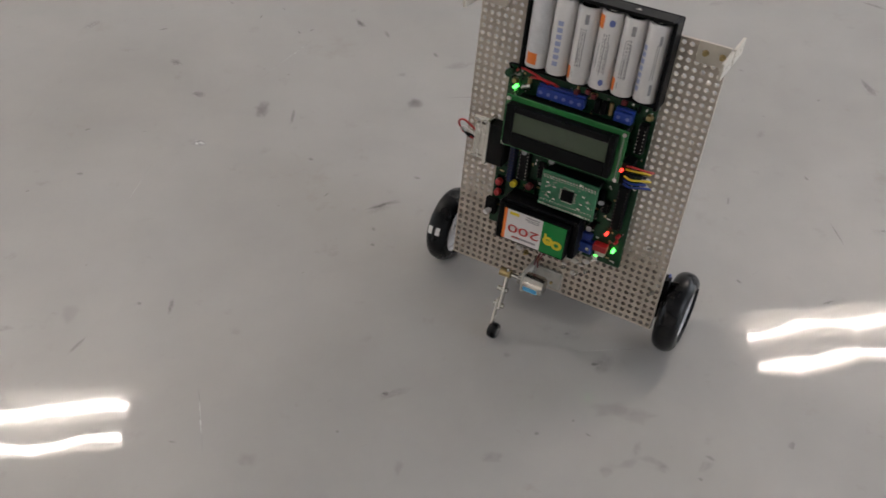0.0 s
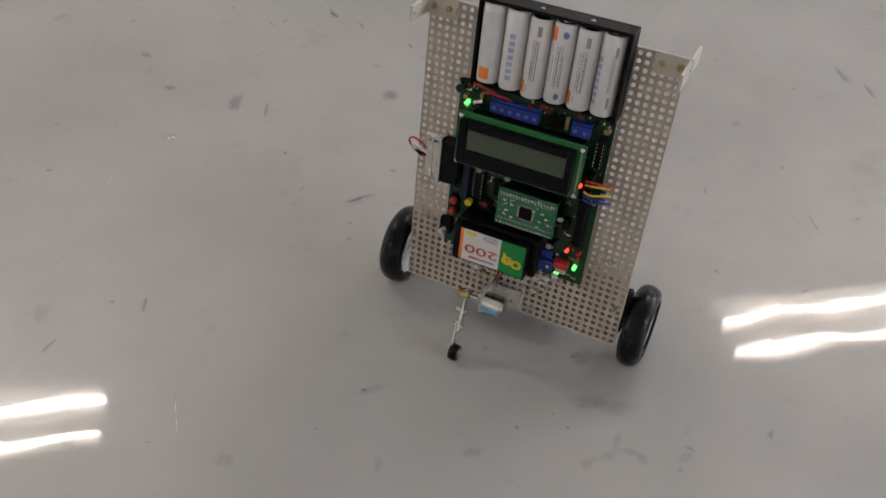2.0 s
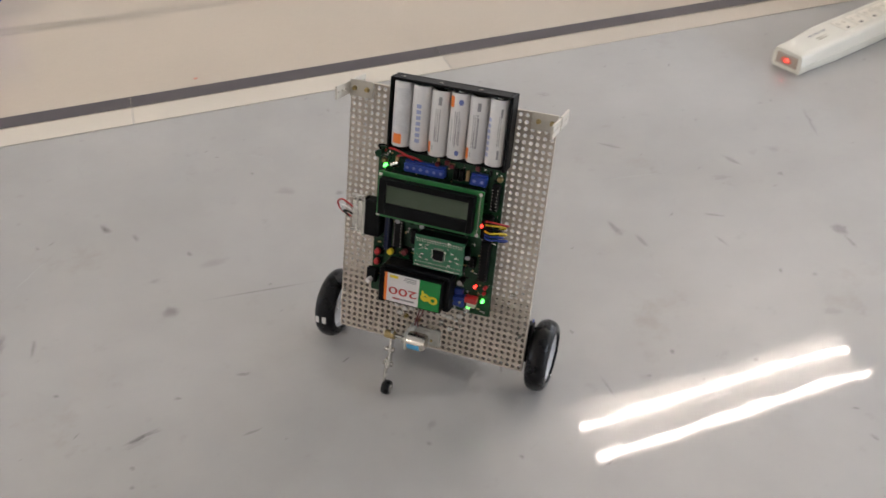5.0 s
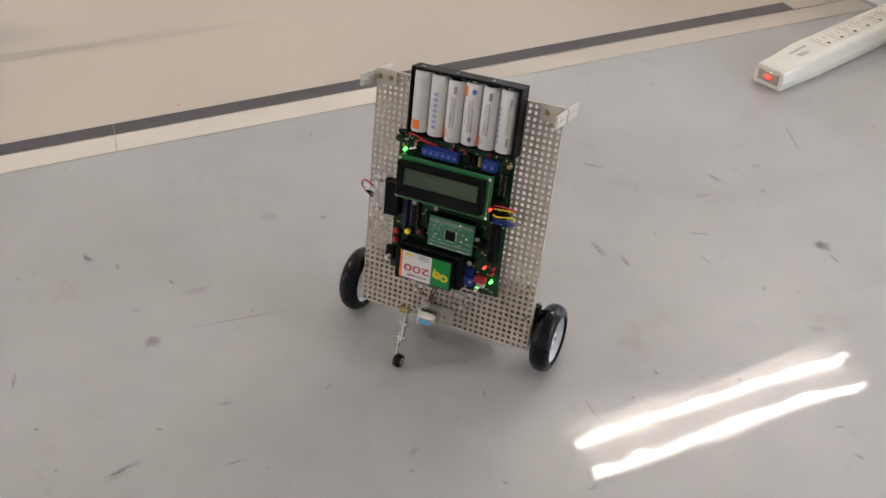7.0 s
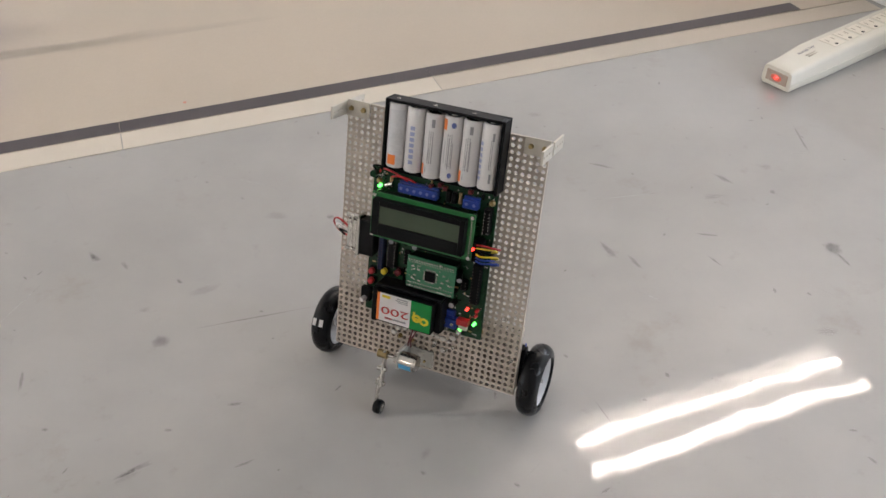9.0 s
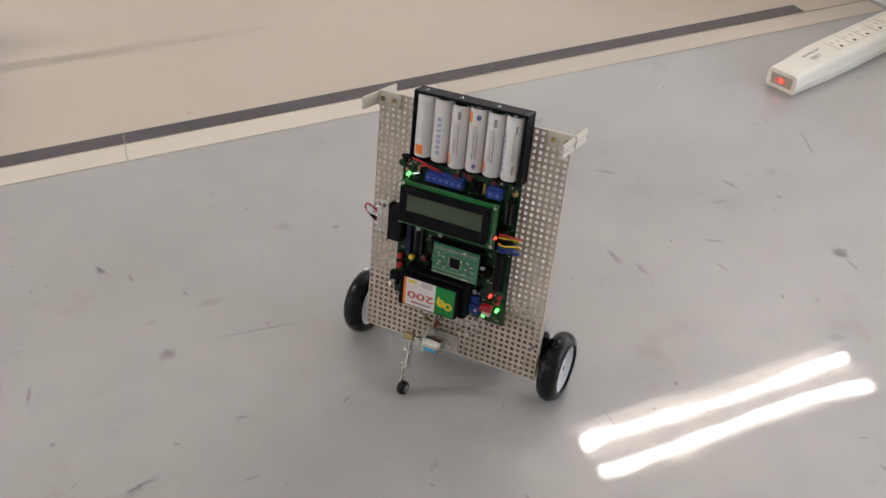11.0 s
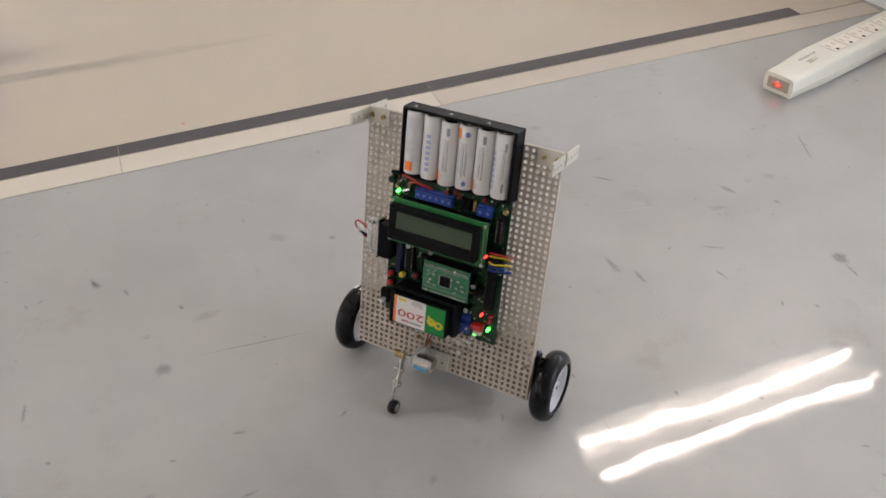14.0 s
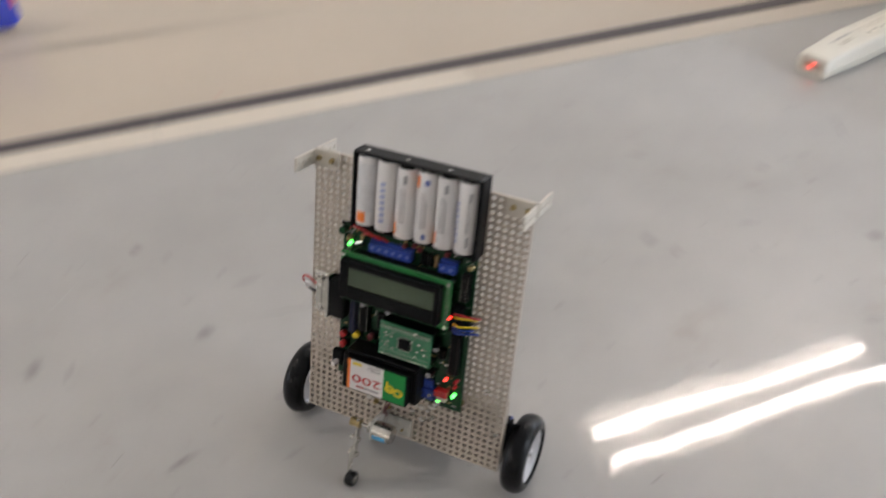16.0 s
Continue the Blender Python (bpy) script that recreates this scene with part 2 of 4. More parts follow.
M_CARD = surface("brown_cardboard", (0.34, 0.23, 0.10), 0.7, vary=0.15, scale=60, bump=0.08)
M_FRAME = surface("window_aluminium", (0.5, 0.5, 0.5), 0.4, metal=0.6, vary=0.05)
M_GLUE = surface("milky_hot_glue", (0.55, 0.53, 0.48), 0.12, vary=0.1, scale=200, bump=0.1)
M_CLEAR = surface("milky_bracket_plastic", (0.45, 0.44, 0.40), 0.28, vary=0.1, scale=120, bump=0.04)
M_G_GREEN = glow("green_led_light", (0.08, 1.0, 0.10), 5.0)
M_G_RED = glow("red_led_light", (1.0, 0.03, 0.02), 5.0)
M_G_NEON = glow("red_pilot_light", (0.70, 0.17, 0.12), 0.14)
M_PILOT = surface("smoky_pilot_window", (0.47, 0.37, 0.30), 0.25, vary=0.1, scale=200, bump=0.0)


# ---------------------------------------------------------------- mesh tools
def mesh_object(name, bm, materials, parent=None, label="", smooth=True):
    data = bpy.data.meshes.new(name)
    bmesh.ops.recalc_face_normals(bm, faces=bm.faces)
    bm.to_mesh(data)
    bm.free()
    for m in materials if isinstance(materials, (list, tuple)) else [materials]:
        data.materials.append(m)
    if smooth:
        data.shade_smooth()
        data.set_sharp_from_angle(angle=radians(35))
    ob = new(name, data)
    if parent:
        ob.parent = parent
    return tagged(ob, label)


def part(name, bm, material, parent, label=""):
    return mesh_object(name, bm, material, parent, label)


def box(bm, x0, x1, y0, y1, z0, z1, mi=0, bevel=0.0, segments=1):
    m = Matrix.LocRotScale(((x0 + x1) / 2, (y0 + y1) / 2, (z0 + z1) / 2), None, (abs(x1 - x0), abs(y1 - y0), abs(z1 - z0)))
    made = bmesh.ops.create_cube(bm, size=1, matrix=m)["verts"]
    faces = {f for v in made for f in v.link_faces}
    for f in faces:
        f.material_index = mi
    if bevel:
        bmesh.ops.bevel(bm, geom=list({e for v in made for e in v.link_edges}), offset=bevel, segments=segments, affect="EDGES", profile=0.7, clamp_overlap=True, material=-1)
    return bm


def cyl(bm, a, b, r, n=16, mi=0, r2=None, caps=True):
    a, b = Vector(a), Vector(b)
    turn = (b - a).to_track_quat("Z", "Y").to_matrix().to_4x4()
    m = Matrix.Translation((a + b) / 2) @ turn
    made = bmesh.ops.create_cone(bm, cap_ends=caps, segments=n, radius1=r, radius2=r if r2 is None else r2, depth=(b - a).length, matrix=m)["verts"]
    for f in {f for v in made for f in v.link_faces}:
        f.material_index = mi
    return bm


def dome(bm, c, r, mi=0, stretch=(1, 1, 1), n=12):
    m = Matrix.LocRotScale(c, None, stretch)
    made = bmesh.ops.create_uvsphere(bm, u_segments=n, v_segments=max(6, n // 2 + 2), radius=r, matrix=m)["verts"]
    for f in {f for v in made for f in v.link_faces}:
        f.material_index = mi
    return bm


def sweep(bm, points, r, n=7, mi=0, steps=6):
    """A round wire through the points."""
    p = [Vector(q) for q in points]
    p = [p[0] * 2 - p[1]] + p + [p[-1] * 2 - p[-2]]
    line = []
    for i in range(1, len(p) - 2):
        for k in range(steps):
            t = k / steps
            a, b, c, d = p[i - 1], p[i], p[i + 1], p[i + 2]
            line.append(0.5 * ((2 * b) + (c - a) * t + (2 * a - 5 * b + 4 * c - d) * t * t + (3 * b - a - 3 * c + d) * t ** 3))
    line.append(p[-2])
    rings = []
    side = Vector((0.31, 0.2, 0.93))
    for i, q in enumerate(line):
        way = (line[min(i + 1, len(line) - 1)] - line[max(i - 1, 0)]).normalized()
        s = way.cross(side).normalized()
        w = way.cross(s)
        rings.append([bm.verts.new(q + r * (math.cos(2 * math.pi * k / n) * s + math.sin(2 * math.pi * k / n) * w)) for k in range(n)])
    for a, b in zip(rings, rings[1:]):
        for k in range(n):
            bm.faces.new((a[k], a[(k + 1) % n], b[(k + 1) % n], b[k])).material_index = mi
    for ring in (rings[0], rings[-1]):
        bm.faces.new(ring).material_index = mi
    return bm


def lathe(bm, profile, n=32, mi=0, axis="X"):
    """Turns (along, radius) pairs round the axis; a third value is the material of the band that follows."""
    rings = []
    for along, r, *_ in profile:
        ring = []
        for k in range(n):
            a = 2 * math.pi * k / n
            c, s = r * math.cos(a), r * math.sin(a)
            ring.append(bm.verts.new((along, c, s) if axis == "X" else (c, s, along)))
        rings.append(ring)
    for i, (a, b) in enumerate(zip(rings, rings[1:])):
        for k in range(n):
            f = bm.faces.new((a[k], a[(k + 1) % n], b[(k + 1) % n], b[k]))
            f.material_index = profile[i][2] if len(profile[i]) > 2 else mi
    return bm


def lettering(name, words, size, m, material, parent, depth=0.0001, label="", bold=0.0):
    """Words as a thin mesh that lies in the x, y plane of the pose m, centred."""
    curve = bpy.data.curves.new(name, "FONT")
    curve.body, curve.size, curve.extrude, curve.align_x, curve.align_y = words, size, depth, "CENTER", "CENTER"
    curve.offset = bold
    holder = bpy.data.objects.new(name, curve)
    scene.collection.objects.link(holder)
    bpy.context.view_layer.update()
    data = bpy.data.meshes.new_from_object(holder)
    bpy.data.objects.remove(holder)
    data.transform(m)
    data.materials.clear()
    data.materials.append(material)
    ob = new(name, data)
    ob.parent = parent
    return tagged(ob, label)


# ---------------------------------------------------------------- the room
def room():
    half_u, low_v, high_v, top = 7.0, -3.4, 4.2, 2.74
    bm = bmesh.new()
    box(bm, -half_u - 0.15, half_u + 0.15, low_v - 0.15, high_v + 0.15, -0.12, 0)
    ground = mesh_object("floor", bm, M_FLOOR)
    ground.matrix_basis = ROOM
    tagged(ground, "scuffed grey vinyl floor with a waxy shine", "floor", kind="structure")
    bm = bmesh.new()
    box(bm, -half_u - 0.15, half_u + 0.15, low_v - 0.15, high_v + 0.15, top, top + 0.12)
    c = mesh_object("ceiling", bm, M_CEILING)
    c.matrix_basis = ROOM
    tagged(c, "plain white ceiling boards", "ceiling", kind="structure")

    def wall(name, *boxes):
        bm = bmesh.new()
        for b in boxes:
            box(bm, *b)
        w = mesh_object(name, bm, M_WALL)
        w.matrix_basis = ROOM
        return tagged(w, "plain off-white painted wall", "wall", kind="structure")

    sill, head = 0.9, 2.5
    e0, e1 = 0.4, 4.0                        # east window, along V
    s0, s1 = 3.3, 6.7                        # south window, along U
    wall("wall_east", (half_u, half_u + 0.15, low_v, e0, 0, top), (half_u, half_u + 0.15, e1, high_v, 0, top),
         (half_u, half_u + 0.15, e0, e1, 0, sill), (half_u, half_u + 0.15, e0, e1, head, top))
    w0, w1 = 0.2, 3.0                        # west window, along V
    wall("wall_west", (-half_u - 0.15, -half_u, low_v, w0, 0, top), (-half_u - 0.15, -half_u, w1, high_v, 0, top),
         (-half_u - 0.15, -half_u, w0, w1, 0, sill), (-half_u - 0.15, -half_u, w0, w1, head, top))
    wall("wall_north", (-half_u, half_u, high_v, high_v + 0.15, 0, top))
    wall("wall_south", (-half_u, s0, low_v - 0.15, low_v, 0, top), (s1, half_u, low_v - 0.15, low_v, 0, top),
         (s0, s1, low_v - 0.15, low_v, 0, sill), (s0, s1, low_v - 0.15, low_v, head, top))

    def window(name, m, wide, power):
        """x along the wall, y outwards, the origin at the sill's middle."""
        win = tagged(new(name), "wide aluminium window letting in pale daylight", "window", kind="structure")
        win.matrix_basis = m
        tall = head - sill
        bm = bmesh.new()
        for x in (-wide / 2 + 0.03, 0.0, wide / 2 - 0.03):
            box(bm, x - 0.026, x + 0.026, 0.04, 0.09, 0.004, tall - 0.004, bevel=0.004)
        for z in (0.03, tall - 0.03):
            box(bm, -wide / 2 + 0.004, wide / 2 - 0.004, 0.045, 0.085, z - 0.026, z + 0.026, bevel=0.004)
        part("window_frame", bm, M_FRAME, win)
        lamp = bpy.data.lights.new("window_daylight", "AREA")
        lamp.shape, lamp.size, lamp.size_y, lamp.energy, lamp.color = "RECTANGLE", wide - 0.1, tall - 0.1, power, (0.82, 0.88, 1.0)
        place = m @ Vector((0, 0.02, tall / 2))
        new("window_daylight", lamp).matrix_basis = look(place, place - m.to_3x3() @ Vector((0, 1, 0)))

    window("window_1", ROOM @ pose(half_u, (e0 + e1) / 2, sill, 0, 0, -90), e1 - e0, WINDOW_POWER * 0.90)
    window("window_2", ROOM @ pose((s0 + s1) / 2, low_v, sill, 0, 0, 180), s1 - s0, WINDOW_POWER * 1.15)
    window("window_3", ROOM @ pose(-half_u, (w0 + w1) / 2, sill, 0, 0, 90), w1 - w0, WINDOW_POWER * 0.30)


room()


def ceiling_lights():
    """Twin-tube fittings in one row, plus an added fill fitting; the tubes are 1.46 m long."""
    lamp = tagged(new("ceiling_light"), "white twin-tube fluorescent ceiling fitting, switched on", "ceiling light", group="ceiling lights")
    bm = bmesh.new()
    box(bm, -0.79, 0.79, -0.110, 0.110, 0.030, 0.138, bevel=0.004)
    part("housing", bm, M_HOUSING, lamp)
    for side in (-1, 1):
        bm = bmesh.new()
        box(bm, -0.785, 0.785, side * 0.1120, side * 0.1160, -0.034, 0.070)
        for v in bm.verts:
            if v.co.z < 0:
                v.co.y += side * 0.056
        part("reflector", bm, M_HOUSING, lamp, "sloping white reflector wing")
    for y in (-0.082, 0.082):
        bm = bmesh.new()
        cyl(bm, (-0.73, y, 0), (0.73, y, 0), 0.0155, 14)
        part("tube", bm, M_TUBE, lamp, "glowing white tube")
        for x in (-0.745, 0.745):
            bm = bmesh.new()
            box(bm, x - 0.014, x + 0.014, y - 0.018, y + 0.018, -0.02, 0.029, bevel=0.003)
            part("tube_holder", bm, M_HOUSING, lamp)
    # first two reflect in the floor; next two unseen; last an added unseen fill
    spots = [(1.966, 1.6325), (-2.1745, 1.543), (6.1, 1.66), (-6.2, 1.53), (-4.2, -2.3)]
    turn = Matrix.Rotation(AIM, 4, "Z")
    for i, (u, v) in enumerate(spots):
        m = Matrix.Translation(U * u + V * v + Vector((0, 0, 2.6))) @ turn
        if i == 0:
            lamp.matrix_basis = m
        else:
            twin = copy_thing(lamp, m)
            # glow raised 1.6 times to strengthen its reflection and the floor around it
            if i == 1:
                for ob in twin.children:
                    if ob.name.startswith("tube") and "holder" not in ob.name:
                        ob.data = ob.data.copy()
                        ob.data.materials[0] = M_TUBE_BRIGHT
                tagged(twin, "white twin-tube fluorescent ceiling fitting with brighter tubes")


ceiling_lights()


def floor_stains():
    def stain(bm, layer, x, y, length, width, angle, z):
        n = 14
        c, s = math.cos(radians(angle)), math.sin(radians(angle))
        mid = bm.verts.new((x, y, z))
        inner, outer = [], []
        for k in range(n):
            a = 2 * math.pi * k / n
            r = 1 + random.uniform(-0.28, 0.28)
            px, py = math.cos(a) * length / 2 * r, math.sin(a) * abs(width) / 2 * r
            for ring, q in ((inner, 0.62), (outer, 1.25)):
                ring.append(bm.verts.new((x + q * (c * px - s * py), y + q * (s * px + c * py), z)))
        mid[layer] = 1.0
        for v in inner:
            v[layer] = random.uniform(0.6, 1.0)
        for k in range(n):
            j = (k + 1) % n
            bm.faces.new((mid, inner[k], inner[j]))
            bm.faces.new((inner[k], outer[k], outer[j], inner[j]))

    dark = [(-0.1758, -0.0076, 0.092, 0.0019, 40), (0.0909, 0.2201, 0.022, 0.0061, -40), (0.1216, 0.2115, 0.020, 0.0047, -41), (0.1776, 0.2855, 0.020, 0.0028, 15),
            (0.1934, 0.2453, 0.016, 0.0027, -33), (0.1741, 0.3952, 0.025, 0.0062, -24), (0.0401, 0.3668, 0.022, 0.0046, 0), (0.2267, 0.3916, 0.007, 0.0054, -60),
            (0.2409, 0.5177, 0.059, 0.0026, -66), (0.2971, 0.3147, 0.016, 0.0159, -31), (0.3101, 0.2981, 0.019, 0.0036, -49), (0.2840, 0.2321, 0.005, 0.0040, -41),
            (-0.2389, -0.0710, 0.015, 0.0150, 24), (-0.3805, -0.0023, 0.018, 0.0043, -30), (-0.3410, -0.0002, 0.014, 0.0042, -33), (-0.3183, -0.1603, 0.021, 0.0038, -52)]
    specks = [(-0.2601, -0.1930, 0.005, 0.0036, 11), (-0.1673, -0.1522, 0.006, 0.0034, 13), (-0.1341, -0.1065, 0.012, 0.0034, 30), (-0.1667, -0.1949, 0.029, 0.0044, 57),
              (-0.0917, -0.1550, 0.014, 0.0027, 53), (-0.2767, 0.0029, 0.008, 0.0040, -27), (-0.1950, 0.1548, 0.008, 0.0063, 31), (0.1868, 0.0737, 0.006, 0.0035, -46),
              (0.1102, -0.0861, 0.005, 0.0026, -20), (0.0402, -0.1051, 0.005, 0.0026, -10), (0.1000, 0.0595, 0.006, 0.0029, -26), (-0.3501, -0.1703, 0.021, 0.0140, 128)]
    near = [(-0.2204, -0.3832, 0.014, 0.0037, -49), (-0.2447, -0.4522, 0.016, 0.0037, 95), (0.2056, -0.1970, 0.007, 0.0038, -72), (0.0677, -0.2971, 0.003, 0.0027, 21),
            (0.1707, -0.2578, 0.003, 0.0027, 16), (-0.0353, -0.3385, 0.004, 0.0028, 25),
            (-0.4802, -0.1727, 0.013, 0.0072, -1), (-0.4187, -0.1932, 0.013, 0.0068, 11), (-0.3765, -0.0023, 0.011, 0.0051, -17), (-0.1541, -0.2227, 0.004, 0.0033, -4),
            (-0.1423, -0.2367, 0.004, 0.0032, -9), (-0.4098, -0.3372, 0.006, 0.0038, 22), (0.1496, 0.0102, 0.025, 0.0014, -42), (0.1767, 0.0380, 0.004, 0.003, 0), (0.2538, 0.0947, 0.005, 0.004, 30), (0.2187, 0.0531, 0.003, 0.002, 0)]
    smudges = [(0.1267, -0.2650, 0.012, 0.005, 98), (0.1387, -0.2659, 0.016, 0.005, 18), (0.1277, -0.2779, 0.014, 0.006, 58), (0.1198, -0.2909, 0.008, 0.008, 38),
               (0.1477, -0.2659, 0.008, 0.006, 38), (0.1687, -0.2469, 0.012, 0.006, 78), (0.0957, -0.2492, 0.024, 0.012, 48), (0.1127, -0.2422, 0.022, 0.014, 38),
               (0.0558, -0.3301, 0.014, 0.010, 38), (0.0117, -0.3762, 0.012, 0.006, 118), (-0.0313, -0.3355, 0.022, 0.006, 58)]
    pale = [(-0.3573, -0.2415, 0.010, 0.0060, -14), (-0.3588, -0.2427, 0.009, 0.0060, 40), (-0.3560, -0.2405, 0.009, 0.0050, 10), (-0.1225, -0.4347, 0.047, 0.0010, -37)]
    # a soft cast shadow along the board, painted as two overlapping translucent streaks
    board_shade = [(-0.83, 0.283, 0.30, 0.034, 43), (-0.70, 0.401, 0.34, 0.034, 43)]
    for name, rows, m, label in (("board_shade", board_shade, M_SHADE_RUB, "faint shadow streak painted on the beige board, with thin floor scratches"), ("floor_scuffs", dark + specks + near, M_STAIN, "dark rubber scuffs and specks on the floor"),
                                 ("floor_smudges", smudges, M_SMUDGE, "faint brownish smudges on the floor"),
                                 ("floor_scratches", pale, M_PALE, "pale scratches on the floor")):
        bm = bmesh.new()
        layer = bm.verts.layers.float.new("rim")
        for i, row in enumerate(rows):
            stain(bm, layer, *row, (0.0020 if name == "board_shade" else 0.0003) + 0.00001 * (i % 5))
        if m is M_STAIN:
            for _ in range(150):
                x, y = random.uniform(-0.7, 0.6), random.uniform(-0.7, 0.75)
                if 0.70 * x - 0.71 * y < -0.46:
                    continue
                r = random.uniform(0.0012, 0.0028)
                stain(bm, layer, x, y, r * random.uniform(1, 3.5), r, random.uniform(0, 180), 0.0004)
        elif name == "floor_smudges":
            for _ in range(50):
                x, y = random.uniform(-0.65, 0.6), random.uniform(-0.65, 0.7)
                if 0.70 * x - 0.71 * y > -0.44:
                    r = random.uniform(0.004, 0.014)
                    stain(bm, layer, x, y, r * random.uniform(1, 2.6), r, random.uniform(0, 180), 0.0002)
        else:
            for _ in range(12):
                x, y = random.uniform(-0.6, 0.6), random.uniform(-0.6, 0.6)
                if 0.70 * x - 0.71 * y > -0.44:
                    stain(bm, layer, x, y, random.uniform(0.012, 0.07), random.uniform(0.0003, 0.0006), random.uniform(0, 180), 0.00035)
        ob = mesh_object(name, bm, m, smooth=False)
        tagged(ob, label, "floor marks", kind="stuff")


floor_stains()


# ---------------------------------------------------------------- the course board, panel, power strip, can
BOARD_EDGE = Vector((-0.2059, 0.4528, 0))          # a point on its near edge
BOARD = Matrix.Translation(BOARD_EDGE) @ Matrix.Rotation(radians(44.71), 4, "Z")   # x along the edge, y away from it


def course_board():
    board = tagged(new("course_board"), "thin beige line-tracing course board lying on the floor", "board")
    board.matrix_basis = BOARD
    bm = bmesh.new()
    box(bm, -1.6, 0.715, 0.0398, 1.28, 0.0001, 0.0016, bevel=0.0006)
    part("sheet", bm, M_BOARD, board)
    # the last piece is thinner and slightly darker than the other two
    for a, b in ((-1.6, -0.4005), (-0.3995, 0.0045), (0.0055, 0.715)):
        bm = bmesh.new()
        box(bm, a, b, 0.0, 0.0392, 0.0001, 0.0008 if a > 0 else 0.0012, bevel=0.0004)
        part("edging", bm, M_EDGE_DARK if a > 0 else M_EDGE, board, "slightly darker edging strip" if a > 0 else "pale cream edging strip")
    for a, b, v in ((-1.6, -0.4002, 0.0406), (-0.3997, 0.0048, 0.0404), (0.0052, 0.599, 0.0406)):
        bm = bmesh.new()
        box(bm, a, b, v, v + 0.0265, 0.0016, 0.0021)
        part("tape", bm, M_TAPE, board, "dark grey tape line")
    bm = bmesh.new()
    cyl(bm, (-0.3164, 0.0878, 0.0014), (-0.3164, 0.0878, 0.0021), 0.0023, 9)
    part("dot", bm, M_FADED, board, "small red mark")


course_board()


def paper_panel():
    """A white board that stands at the end of the course, with doodles on it."""
    panel = tagged(new("white_panel"), "white paperboard panel with pen doodles standing on the floor", "panel")
    m = Matrix.Translation((0.419, 0.8793, 0)) @ Matrix.Rotation(radians(141.9), 4, "Z") @ Matrix.Scale(0.964, 4)    # x along it, -y away from the robot
    panel.matrix_basis = m
    bm = bmesh.new()
    box(bm, -0.16, 1.0, -0.006, 0.0, 0.0005, 0.24, bevel=0.001)
    part("sheet", bm, M_PANEL, panel)
    bm = bmesh.new()
    for pts in ([(0.235, 0.006), (0.232, 0.022), (0.224, 0.045)], [(0.230, 0.030), (0.222, 0.038), (0.212, 0.036), (0.210, 0.024), (0.220, 0.018), (0.231, 0.022)],
                [(0.258, 0.048), (0.252, 0.030), (0.244, 0.026), (0.243, 0.040)]):
        sweep(bm, [(x + 0.012, 0.0002, z - 0.004) for x, z in pts], 0.0011, 5)
    part("doodle", bm, M_INK, panel, "blue pen doodle")
    bm = bmesh.new()
    for pts in ([(0.150, 0.085), (0.130, 0.072), (0.105, 0.066), (0.075, 0.056), (0.050, 0.050), (0.030, 0.056), (0.018, 0.075)], [(0.075, 0.058), (0.070, 0.080)], [(0.048, 0.051), (0.045, 0.078)]):
        sweep(bm, [(x + 0.018, 0.0002, z + 0.012) for x, z in pts], 0.0010, 5)
    part("doodle", bm, M_PENCIL, panel, "grey pencil doodle")
    scrap = tagged(new("cardboard_scrap"), "small brown cardboard scrap lying on the board", "cardboard")
    scrap.matrix_basis = m
    bm = bmesh.new()
    box(bm, 0.252, 0.33, 0.0015, 0.012, 0.0018, 0.0092, bevel=0.001)
    part("sheet", bm, M_CARD, scrap)


paper_panel()


